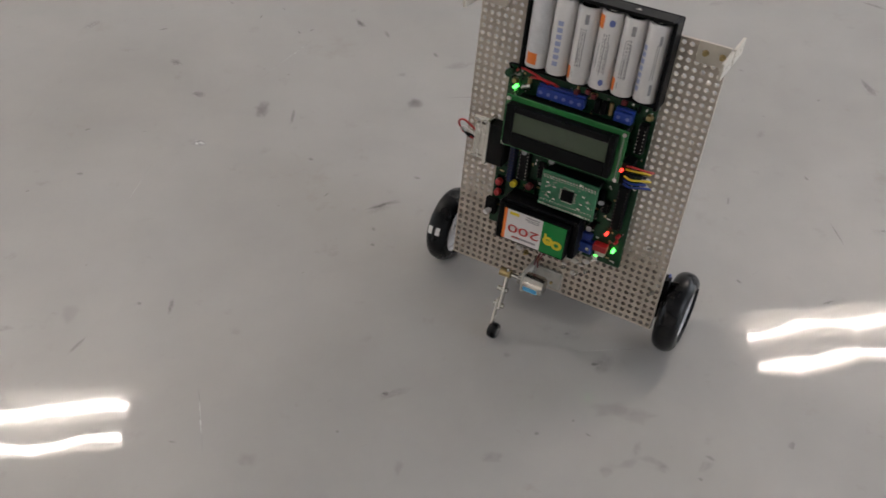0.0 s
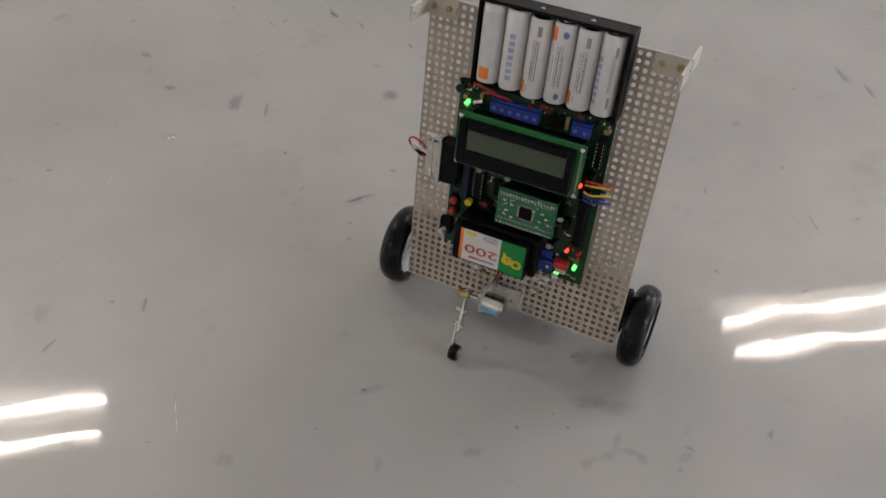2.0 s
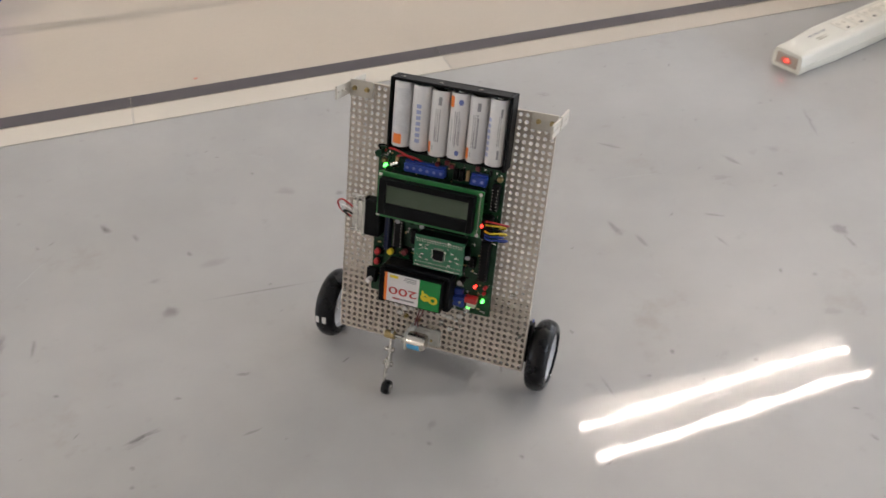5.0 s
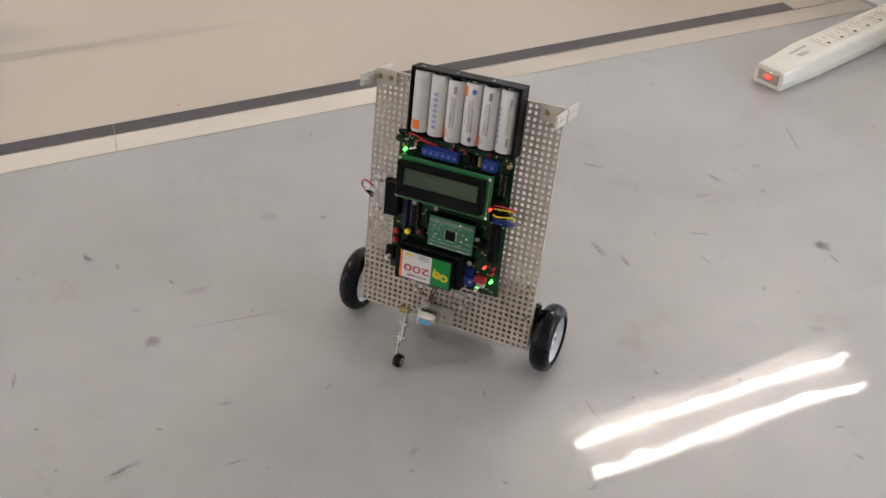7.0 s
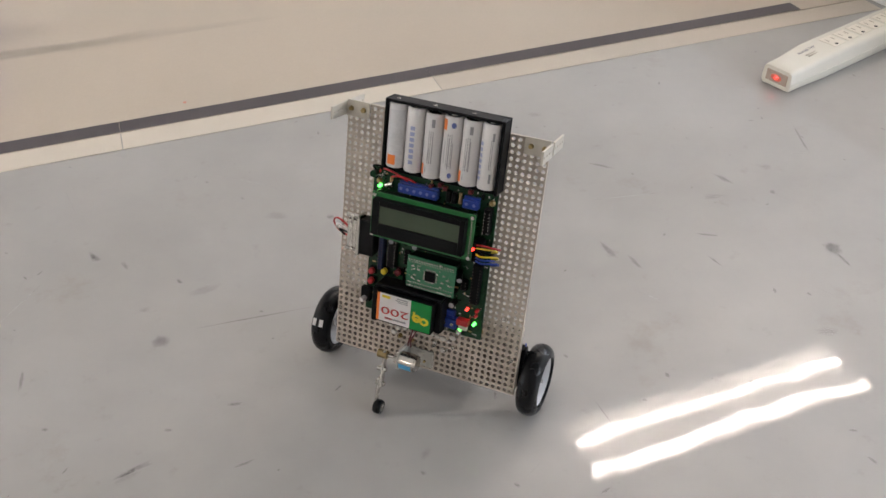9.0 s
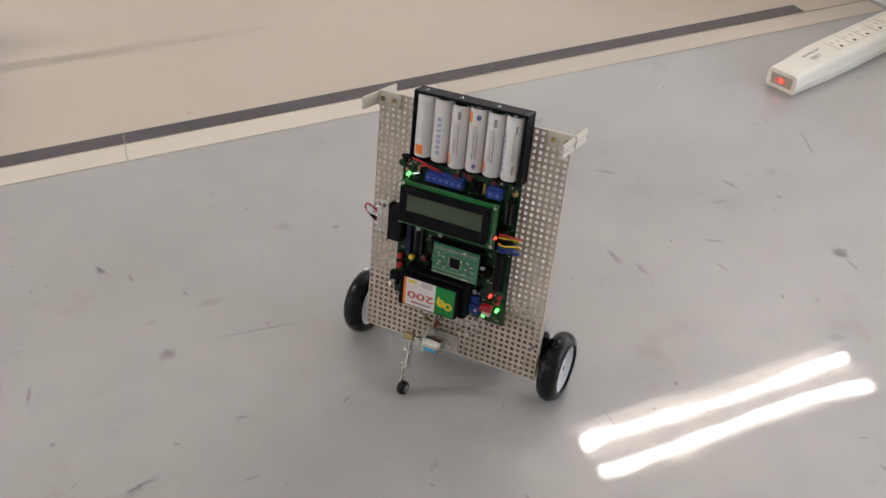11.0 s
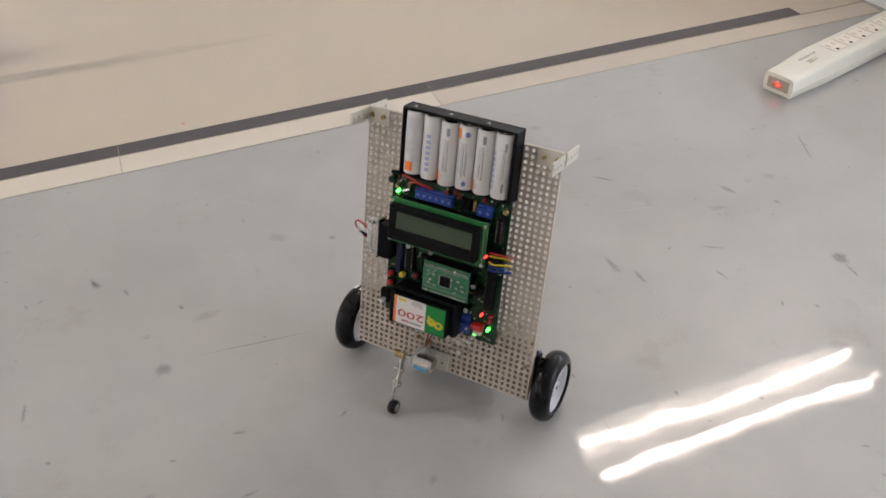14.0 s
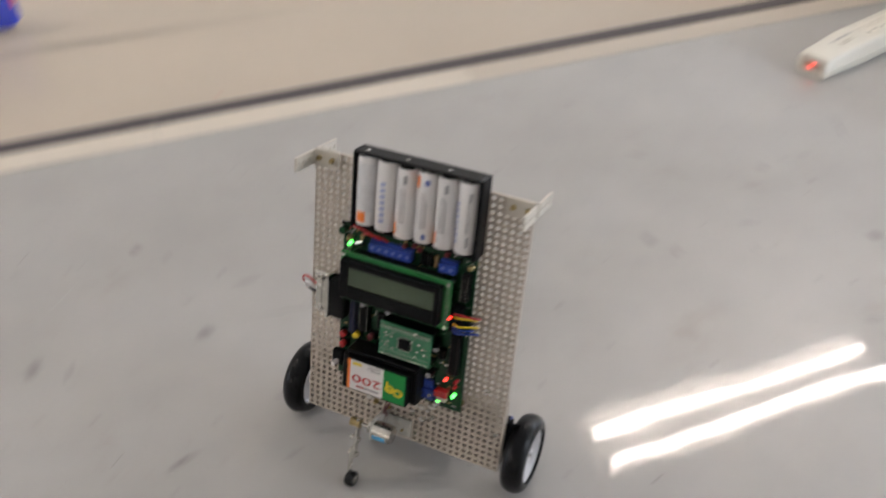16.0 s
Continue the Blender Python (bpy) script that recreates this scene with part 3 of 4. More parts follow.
def power_strip():
    strip = tagged(new("power_strip"), "ivory multi-socket power strip with a lit red pilot lamp", "power strip")
    strip.matrix_basis = Matrix.Translation((0.192, 0.6386, 0)) @ Matrix.Rotation(radians(60.9), 4, "Z") @ Matrix.Scale(0.967, 4)   # x along it
    length, h, w = 0.338, 0.0335, 0.0555
    rows = [(0.0, 0.0470, 0.0275), (0.003, 0.0485, 0.0290), (0.024, 0.0490, 0.0300), (0.075, w, h), (length - 0.012, w, h), (length - 0.003, w - 0.003, h - 0.001), (length, w - 0.006, h - 0.003)]
    bm = bmesh.new()
    rings = []
    for x, ww, hh in rows:
        b, c = 0.004, 0.0025
        ring = [(-ww / 2 + 0.003, 0.0008), (-ww / 2 + 0.001, 0.006), (-ww / 2 + 0.0004, hh * 0.42), (-ww / 2 + 0.0010, hh * 0.435), (-ww / 2 + 0.0006, hh * 0.45), (-ww / 2 + 0.0016, hh - b - 0.002), (-ww / 2 + 0.0026, hh - b + 0.001), (-ww / 2 + 0.0046, hh - 0.0012), (-ww / 2 + 0.0070, hh - 0.0003), (-ww / 2 + 2.4 * b, hh)]
        ring = ring + [(-y, z) for y, z in reversed(ring)]
        rings.append([bm.verts.new((x, y, z)) for y, z in ring])
    for a, b in zip(rings, rings[1:]):
        for k in range(len(a)):
            bm.faces.new((a[k], a[(k + 1) % len(a)], b[(k + 1) % len(a)], b[k]))
    bm.faces.new(rings[0])
    bm.faces.new(rings[-1])
    part("body", bm, M_STRIP, strip)
    bm = bmesh.new()
    box(bm, -0.0008, 0.0015, -0.0165, 0.0165, 0.0065, 0.0225, bevel=0.0006)
    win = part("pilot_window", bm, M_PILOT, strip, "smoky red pilot window")
    bm = bmesh.new()
    dome(bm, (-0.0008, 0.0005, 0.0140), 0.0050, stretch=(0.2, 1.7, 1.0))
    part("neon_glow", bm, M_G_NEON, win, "dim red glow")
    bm = bmesh.new()
    dome(bm, (-0.0013, -0.0005, 0.0145), 0.0023, stretch=(0.4, 1.4, 1.0))
    part("neon_core", bm, M_G_RED, win, "bright red glow lamp")
    for k in range(7):
        x = 0.116 + k * 0.0306
        bm = bmesh.new()
        box(bm, x - 0.0128, x + 0.0128, -0.013, 0.014, h - 0.0006, h + 0.0006, bevel=0.0005)
        face = part("socket", bm, M_STRIPLOW, strip)
        bm = bmesh.new()
        for sx in (-0.0063, 0.0063):
            box(bm, x + sx - 0.001, x + sx + 0.001, 0.001, 0.0085, h + 0.0002, h + 0.0008, mi=1)
        cyl(bm, (x - 0.003, -0.0085, h + 0.0001), (x - 0.003, -0.0085, h + 0.0009), 0.0026, 10)
        part("slot", bm, [M_SLOT, M_FAINT], face, "contact slots and a dark earth hole")
    turn = Matrix.Translation((0.064, 0.005, h - 0.0002)) @ Matrix.Rotation(radians(-3.2), 4, "Y") @ Matrix.Rotation(0.0, 4, "Z")
    lettering("lettering", "POWER TAP", 0.0062, turn, M_GREYINK, strip, label="dark printed words")
    bm = bmesh.new()
    for y, a, b in ((-0.0035, 0.052, 0.074), (-0.0075, 0.052, 0.083)):
        box(bm, a, b, y - 0.0007, y + 0.0007, h - 0.0012, h - 0.0002)
    part("print_bar", bm, M_FAINT, strip, "small grey print")


power_strip()


def drink_can():
    can = tagged(new("drink_can"), "blue aluminium drink can standing on the board", "can")
    can.matrix_basis = Matrix.Translation((-0.9191, 0.3338, 0.0017)) @ Matrix.Rotation(radians(-60), 4, "Z")
    bm = bmesh.new()
    lathe(bm, [(0.0, 0.0), (0.0, 0.022), (0.002, 0.0245, 1), (0.010, 0.0325, 0), (0.014, 0.033), (0.104, 0.033, 1), (0.112, 0.0295), (0.117, 0.0265), (0.1205, 0.0272), (0.121, 0.0262), (0.117, 0.0245), (0.1165, 0.0)], 40, axis="Z")
    part("shell", bm, [M_CAN, M_ALU], can, "blue printed shell")
    bm = bmesh.new()
    dome(bm, (0.0, 0.0327, 0.045), 0.011, stretch=(1, 0.12, 1))
    part("emblem", bm, M_REDP, can, "round red emblem")


drink_can()


# ---------------------------------------------------------------- the robot
# millimetres: x to its right as it faces the viewer, y to its back, z up along the plate; the plate's lower front edge is the origin
AXLE = (0.0, 22.7, 5.4)
SHIFT = [0.0, 0.0, 0.0]                   # sets the electronics as one on the plate
WHEEL_R = 0.030


def P(x, y, z):
    return Vector(((x + SHIFT[0] - AXLE[0]) / 1000, (y + SHIFT[1] - AXLE[1]) / 1000, (z + SHIFT[2] - AXLE[2]) / 1000))


def bx(bm, x0, x1, y0, y1, z0, z1, mi=0, bevel=0.0, segments=1):
    a, b = P(x0, y0, z0), P(x1, y1, z1)
    return box(bm, a.x, b.x, a.y, b.y, a.z, b.z, mi, bevel / 1000, segments)


def rod(bm, a, b, r, n=14, mi=0, r2=None):
    return cyl(bm, P(*a), P(*b), r / 1000, n, mi, None if r2 is None else r2 / 1000)


def wire(bm, points, r, mi=0):
    return sweep(bm, [P(*p) for p in points], r / 1000, 6, mi)


def perforated_plate(x0, x1, z0, z1, y0, y1, pitch=5.0, hole=1.66, sides=8):
    """A sheet with round holes right through it on a square pitch."""
    nx, nz = int((x1 - x0 - 4) // pitch) + 1, int((z1 - z0 - 4) // pitch) + 1
    cx0, cz0 = (x0 + x1) / 2 - (nx - 1) * pitch / 2, (z0 + z1) / 2 - (nz - 1) * pitch / 2
    verts, faces, index = [], [], {}

    def vert(x, y, z):
        key = (round(x, 3), y, round(z, 3))
        if key not in index:
            index[key] = len(verts)
            verts.append(P(x, y, z))
        return index[key]

    xs = [x0] + [cx0 + (i + 0.5) * pitch for i in range(nx - 1)] + [x1]
    zs = [z0] + [cz0 + (i + 0.5) * pitch for i in range(nz - 1)] + [z1]
    for i in range(nx):
        for j in range(nz):
            hx, hz = cx0 + i * pitch, cz0 + j * pitch
            a, b, c, d = xs[i], xs[i + 1], zs[j], zs[j + 1]
            outer = [(b, hz), (b, d), (hx, d), (a, d), (a, hz), (a, c), (hx, c), (b, c)]
            ring = [(hx + hole * math.cos(2 * math.pi * k / sides), hz + hole * math.sin(2 * math.pi * k / sides)) for k in range(sides)]
            for k in range(sides):
                m = (k + 1) % sides
                for y, flip in ((y0, False), (y1, True)):
                    q = [vert(ring[k][0], y, ring[k][1]), vert(outer[k][0], y, outer[k][1]), vert(outer[m][0], y, outer[m][1]), vert(ring[m][0], y, ring[m][1])]
                    faces.append(q[::-1] if flip else q)
                faces.append([vert(ring[m][0], y0, ring[m][1]), vert(ring[m][0], y1, ring[m][1]), vert(ring[k][0], y1, ring[k][1]), vert(ring[k][0], y0, ring[k][1])])
            for (p0, p1), on in (((outer[7], outer[0]), i == nx - 1), ((outer[0], outer[1]), i == nx - 1), ((outer[1], outer[2]), j == nz - 1), ((outer[2], outer[3]), j == nz - 1),
                                 ((outer[3], outer[4]), i == 0), ((outer[4], outer[5]), i == 0), ((outer[5], outer[6]), j == 0), ((outer[6], outer[7]), j == 0)):
                if on:
                    faces.append([vert(p0[0], y0, p0[1]), vert(p0[0], y1, p0[1]), vert(p1[0], y1, p1[1]), vert(p1[0], y0, p1[1])])
    bm = bmesh.new()
    made = [bm.verts.new(v) for v in verts]
    for f in faces:
        try:
            bm.faces.new([made[k] for k in f])
        except ValueError:
            pass
    return bm


def robot():
    bot = tagged(new("balancing_robot"), "two-wheeled balancing robot, cream perforated plate with circuit boards and batteries", "robot")
    part("plate", perforated_plate(-80, 80, -1, 210, 0, 3), M_PLATE, bot, "cream perforated plastic plate")
    part("rear_plate", perforated_plate(-79, 79, 1, 56, 7.5, 10.5), M_PLATE, bot, "short perforated plate behind")
    # gearbox and motors
    bm = bmesh.new()
    bx(bm, -38, 38, 11, 41, -8, 24, bevel=1.5)
    bx(bm, -76, 76, 10.6, 13, 4, 54, bevel=0.5)
    gear = part("gearbox", bm, M_BLACK, bot, "black motor gearbox behind the plate")
    for s in (-1, 1):
        bm = bmesh.new()
        rod(bm, (s * 36, 22.7, 5.4), (s * 97, 22.7, 5.4), 1.6)
        part("axle_shaft", bm, M_SILVER, gear)
        bm = bmesh.new()
        bx(bm, s * 62, s * 80, 13, 30, 0, 20, bevel=1)
        bx(bm, s * 74, s * 81, 10, 20, 16, 36, bevel=1)
        rod(bm, (s * 80, 17, 24), (s * 85, 17, 24), 2.2, 10)
        bx(bm, s * 80.5, s * 83, 8, 15, 20, 38, bevel=0.6)
        rod(bm, (s * 82, 13, 33), (s * 88, 15, 34), 1.3, 8)
        part("bearing_block", bm, M_BLACK, gear)
    bm = bmesh.new()
    rod(bm, (81.5, 12, 41.5), (81.5, 12, 39), 0.7, 8)
    part("resistor", bm, M_INK, bot, "tiny blue resistor at the edge")
    # corner brackets: a base on the plate, a flag to the front and one to the back
    for s in (-1, 1):
        bm = bmesh.new()
        bx(bm, s * 61.5, s * 80.5, -1.6, -0.05, 198, 211, bevel=0.3)
        foot = part("corner_bracket", bm, M_BRACKET, bot, "ivory angle bracket at the top corner")
        for y0, y1 in ((-23.5, -0.05), (3.1, 27)):
            bm = perforated_plate(y0, y1, 199.4, 209.3, 0, 1.6, pitch=6.2, hole=1.2)
            for v in bm.verts:
                q = v.co * 1000 + Vector(AXLE)
                v.co = P(s * 80.6 + s * q.y, q.x, q.z)
            part("flag", bm, M_BRACKET, foot)
        for x, z in ((66.5, 204.5), (76.5, 204.5)):
            bm = bmesh.new()
            rod(bm, (s * x, -1.5, z), (s * x, -3.6, z), 2.1, 12, r2=1.5)
            part("screw", bm, M_BRASS, foot)
    # plate screws
    for i, (x, z, r) in enumerate(((-77, 34, 1.9), (75, 30.5, 1.9), (65, 64, 2.4), (-21, 23, 2.2), (-10.5, 22, 2.2), (9.5, 24, 2.2), (19.5, 22.5, 2.2), (26, 27, 2.0), (3, 7, 2.2), (33, 40, 2.3))):
        bm = bmesh.new()
        rod(bm, (x, 0.2, z), (x, -1.6, z), r, 12, r2=r * 0.75)
        rod(bm, (x, -1.4, z), (x, -3.2, z), r * 0.5, 8)
        part("screw", bm, M_BRASS if i in (3, 4, 8) else M_SILVER, bot)
    SHIFT[:] = -1.4, 0.0, 0.8
    rng = random.Random(11)
    for x, z in ((-27, 31), (-20, 29), (-14, 30), (-7, 28), (9, 32), (14, 31.5), (19, 31), (24, 29.5), (12, 25), (20, 20.5), (27, 34), (-24, 24), (2, 12)):
        bm = bmesh.new()
        r = rng.uniform(1.6, 3.0)
        dome(bm, P(x - 1.4, -0.4, z), r / 1000, stretch=(rng.uniform(0.9, 1.5), 0.7, rng.uniform(0.8, 1.2)))
        part("glue_blob", bm, M_GLUE, bot, "milky blob of hot glue")
    battery_pack(bot)
    control_board(bot)
    nine_volt(bot)
    SHIFT[:] = 0.0, 0.0, 0.0
    tilt_sensor(bot)
    return bot


def arc_patch(bm, cx, cy, r, a0, a1, z0, z1, mi):
    """A print on a cell's curved side; angles in degrees, 270 faces the viewer."""
    n = max(2, int((a1 - a0) / 10))
    cols = []
    for k in range(n + 1):
        a = radians(a0 + (a1 - a0) * k / n)
        x, y = cx + r * math.cos(a), cy + r * math.sin(a)
        cols.append((bm.verts.new(P(x, y, z0)), bm.verts.new(P(x, y, z1))))
    for (a, b), (c, d) in zip(cols, cols[1:]):
        bm.faces.new((a, c, d, b)).material_index = mi


def battery_pack(bot):
    x0, x1, z0, z1 = -41.5, 51.5, 165.5, 221.0
    bm = bmesh.new()
    bx(bm, x0, x1, -2.2, -0.2, z0, z1, bevel=0.4)
    bx(bm, x0, x0 + 2, -14.5, -2.2, z0, z1, bevel=0.5)
    bx(bm, x1 - 2.6, x1, -15.5, -2.2, z0, z1, bevel=0.5)
    bx(bm, x0 + 2.05, x1 - 2.65, -15.5, -2.2, z1 - 2.2, z1, bevel=0.5)
    bx(bm, x0 + 2.05, x1 - 2.65, -12, -2.2, z0, z0 + 1.8, bevel=0.4)
    for i in range(1, 6):
        x = -32.0 + 14.6 * (i - 0.5)
        bx(bm, x - 0.4, x + 0.4, -6, -2.2, z0 + 2, z1 - 2.3)
    holder = part("battery_holder", bm, M_BLACK, bot, "black six-cell battery holder")
    for x in (-33, -4, 26):
        bm = bmesh.new()
        bx(bm, x - 1.7, x + 1.7, -10.4, -9.4, z1 - 0.1, z1 + 0.3, bevel=0.1)
        bx(bm, x - 0.6, x + 0.6, -9.5, -8, z1 - 0.1, z1 + 0.4, bevel=0.1)
        part("contact_tab", bm, M_SILVER, holder)
    drops = (0.8, 0.2, -1.2, -0.4, -0.6, -0.2)
    for i in range(6):
        cx, cy, r = -32.0 + 14.6 * i, -9.6, 7.15
        z = 168.6 + drops[i]
        top, low = z + 49.2, z
        bm = bmesh.new()
        n = 26
        prof = [(low - 0.2, 0.0, 2), (low - 0.2, 4.6, 2), (low, 5.6, 0), (low + 0.5, 6.8), (low + 1.3, r), (top - 1.3, r), (top - 0.5, 6.8), (top, 5.6, 2), (top, 2.9, 2), (top + 1.0, 2.7, 2), (top + 1.0, 0.0)]
        if i == 2 or i == 4:
            prof = [(low - 1.3, 0.0, 2), (low - 1.3, 2.7, 2), (low - 0.2, 2.9, 2), (low, 5.6, 0), (low + 0.5, 6.8), (low + 1.3, r), (top - 1.3, r), (top - 0.5, 6.8), (top, 5.6, 2), (top, 0.0)]
        rings = []
        for zz, rr, *_ in prof:
            rings.append([bm.verts.new(P(cx + rr * math.cos(2 * math.pi * k / n), cy + rr * math.sin(2 * math.pi * k / n), zz)) for k in range(n)])
        for q, (a, b) in enumerate(zip(rings, rings[1:])):
            for k in range(n):
                bm.faces.new((a[k], a[(k + 1) % n], b[(k + 1) % n], b[k])).material_index = prof[q][2] if len(prof[q]) > 2 else 0
        R = r + 0.08
        if i == 0:
            arc_patch(bm, cx, cy, R - 0.03, 205, 335, low + 10.5, top - 4.5, 4)
            arc_patch(bm, cx, cy, R, 235, 290, low + 3, low + 10.5, 1)
        elif i in (1, 5):
            # the maker's word mark becomes seven plain blocks
            a = 272 if i == 1 else 226
            for k in range(7):
                arc_patch(bm, cx, cy, R, a - 14, a + 14, low + 7.0 + 4.3 * k, low + 9.9 + 4.3 * k, 6)
            if i == 5:
                arc_patch(bm, cx, cy, R, 293, 306, low + 6, low + 13, 5)
                for s in range(2):
                    arc_patch(bm, cx, cy, R, 287 + 9 * s, 290 + 9 * s, low + 16, low + 38, 5)
                arc_patch(bm, cx, cy, R, 293, 306, top - 12, top - 6, 5)
        elif i == 3:
            arc_patch(bm, cx, cy, R, 205, 248, top - 10.5, top - 2.5, 1)
            arc_patch(bm, cx, cy, R, 276, 304, top - 7.4, top - 5.0, 3)
            arc_patch(bm, cx, cy, R + 0.01, 281, 299, top - 8.2, top - 4.2, 3)
            arc_patch(bm, cx, cy, R, 276, 300, low + 4.3, low + 6.7, 3)
            arc_patch(bm, cx, cy, R + 0.01, 281, 295, low + 3.5, low + 7.5, 3)
            for a, b, c in ((240, low + 14, low + 30), (268, low + 10, low + 33), (290, low + 11, low + 30)):
                arc_patch(bm, cx, cy, R, a, a + 4, b, c, 5)
        else:
            arc_patch(bm, cx, cy, R, 200, 238, low + 3, low + 11, 1)
            arc_patch(bm, cx, cy, R, 272, 292, top - 10, top - 4, 5)
            for a, b, c in ((282, low + 12, low + 34), (250, low + 5, low + 9), (262, low + 14, low + 24)):
                arc_patch(bm, cx, cy, R, a, a + 4, b, c, 5)
        if i in (2, 3, 4):
            fine = random.Random(40 + i)
            for col in range(3):
                a = (258, 270, 282)[col] - (6 if i == 4 else 0)
                zz = low + 12
                while zz < low + 36:
                    step = fine.uniform(0.7, 2.2)
                    arc_patch(bm, cx, cy, R + 0.005, a, a + 5, zz, zz + step, 5)
                    zz += step + fine.uniform(0.5, 0.9)
        part("cell", bm, [M_WHITE, M_ORANGE, M_SILVER, M_INK, M_GREYSLEEVE, M_GREYINK, M_PALEINK], holder, "white rechargeable cell with orange and blue print")


def control_board(bot):
    bm = bmesh.new()
    bx(bm, -49.5, 51, -8.0, -6.4, 43.5, 165, bevel=0.2)
    pcb = part("main_board", bm, M_PCB, bot, "dark green circuit board crowded with parts")
    for x, z in ((-46.5, 47), (47.5, 47), (47, 157), (-46, 160)):
        bm = bmesh.new()
        rod(bm, (x, 0, z), (x, -6.4, z), 2.6, 8)
        part("standoff", bm, M_BRASS, pcb)
    for x, z in ((47, 157.5), (-44.5, 154.5)):
        bm = bmesh.new()
        rod(bm, (x, -8, z), (x, -10.2, z), 2.6, 10, r2=1.7)
        part("screw", bm, M_BRASS, pcb)
    # copper pads, solder, and small surface parts
    rng = random.Random(5)
    bm = bmesh.new()
    for _ in range(420):
        x, z = rng.uniform(-47, 49), rng.uniform(45, 163)
        w, h = rng.choice(((0.6, 0.6), (0.5, 0.9), (1.4, 0.5)))
        bx(bm, x - w, x + w, -8.35, -7.95, z - h, z + h, mi=rng.choice((0, 0, 0, 1, 2)))
    tagged(part("small_parts", bm, [M_SILVER, M_BLACK, M_BRASS], pcb, "solder pads and chip parts"), kind="stuff")
    for k in range(22):
        bm = bmesh.new()
        x = rng.uniform(-44, 46)
        z = rng.choice((rng.uniform(74, 112), rng.uniform(160, 165), rng.uniform(46, 52)))
        if rng.random() < 0.5:
            rod(bm, (x - 2.2, -9.4, z), (x + 2.2, -9.4, z), 0.9, 8, mi=rng.choice((0, 1, 2)))
        else:
            rod(bm, (x, -9.4, z - 2.2), (x, -9.4, z + 2.2), 0.9, 8, mi=rng.choice((0, 1, 2)))
        part("resistor", bm, [M_CARD, M_GREYINK, M_BLACK], pcb)

    def terminal(x0, x1, z0, z1, ways, deep=17.0):
        bm = bmesh.new()
        bx(bm, x0, x1, -deep, -8, z0, z1, bevel=0.5)
        bx(bm, x0, x1, -deep + 2.5, -8, z1, z1 + 1.6, bevel=0.3)
        block = part("terminal_block", bm, M_BLUE, bot, "blue screw terminal block")
        step = (x1 - x0) / ways
        for k in range(ways):
            x = x0 + step * (k + 0.5)
            bm = bmesh.new()
            rod(bm, (x, -deep + 0.1, (z0 + z1) / 2), (x, -deep - 0.15, (z0 + z1) / 2), 1.25, 10)
            part("terminal_screw", bm, M_SILVER if x0 > 0 and z0 < 100 else M_INK, block)

    terminal(-26.5, 5.5, 151, 158, 6, 14)
    terminal(26, 38, 151, 158, 2, 14)
    terminal(18.5, 31, 49, 57, 2, 13)
    bm = bmesh.new()
    bx(bm, 22, 29, -11.5, -8, 59, 64, bevel=0.5)
    part("terminal_block", bm, M_BLUE, bot, "small blue trimmer")
    bm = bmesh.new()
    bx(bm, 31.5, 41, -14, -8, 54.5, 59.5, bevel=0.4)
    bx(bm, 33, 40, -12, -8, 50, 54.3, bevel=0.4, mi=1)
    part("slide_switch", bm, [M_REDP, M_BRACKET], bot, "red slide switch")
    bm = bmesh.new()
    rod(bm, (33.5, -9, 47), (32.3, -12.5, 44.6), 1.0, 8)
    rod(bm, (33.5, -8, 47), (33.5, -11, 47), 2.4, 8)
    part("toggle_lever", bm, M_SILVER, bot, "tiny metal toggle")
    for x, z in ((-1.5, 160.2), (10, 161.2), (30, 163.2), (6, 163)):
        bm = bmesh.new()
        bx(bm, x - 1.7, x + 1.7, -11.5, -8, z - 1.8, z + 1.6, bevel=0.4)
        part("connector_plug", bm, M_DARKRED, bot, "dark red plug")
    for x in (13.5, 18.0):
        bm = bmesh.new()
        bx(bm, x - 1.6, x + 1.6, -12, -8, 151.5, 160, bevel=0.3)
        part("header", bm, M_BLACK, bot)
    for x in (22.5, -34.0):
        bm = bmesh.new()
        rod(bm, (x, -9.6, 152), (x, -9.6, 160), 1.3, 10)
        part("film_resistor", bm, M_CARD, bot, "ochre axial part")
    bm = bmesh.new()
    rod(bm, (-38, -10, 152.5), (-32, -10.5, 155), 2.2, 12)
    part("crystal_can", bm, M_SILVER, bot, "bright metal can")
    # LEDs
    for x, z, m, r, words in ((-43.1, 151.3, M_G_GREEN, 1.3, "lit green indicator"), (45, 56.8, M_G_GREEN, 1.3, "lit green indicator"),
                              (38, 68, M_G_RED, 1.0, "lit red indicator"), (46, 69, M_REDP, 1.5, "unlit red indicator"), (45.5, 64, M_REDP, 1.3, "unlit red indicator")):
        bm = bmesh.new()
        rod(bm, (x, -8, z), (x, -11, z), r, 12)
        dome(bm, P(x, -11, z), r / 1000)
        part("indicator_led", bm, m, bot, words)
    bm = bmesh.new()
    dome(bm, P(34.2, -10.8, 49.2), 0.0008, stretch=(2.0, 1, 0.8), n=8)
    part("indicator_led", bm, M_G_GREEN, bot, "tiny lit green chip")
    # display
    bm = bmesh.new()
    bx(bm, -43.5, 39.8, -21.2, -19.6, 114, 150.3, bevel=0.2)
    lcd = part("display", bm, M_PCB_EDGE, bot, "green character display module with a black bezel")
    bm = bmesh.new()
    o, i0, i1, j0, j1 = 0.3, -34.2, 30.6, 128.2, 142.3
    for a in ((-40, i0, 118.5, 147), (i1, 34.6, 118.5, 147), (i0, i1, j1, 147), (i0, i1, 118.5, j0)):
        bx(bm, a[0], a[1], -28.0, -21.2, a[2], a[3], bevel=0.25)
    part("bezel", bm, M_BLACK, lcd, "black pressed bezel")
    bm = bmesh.new()
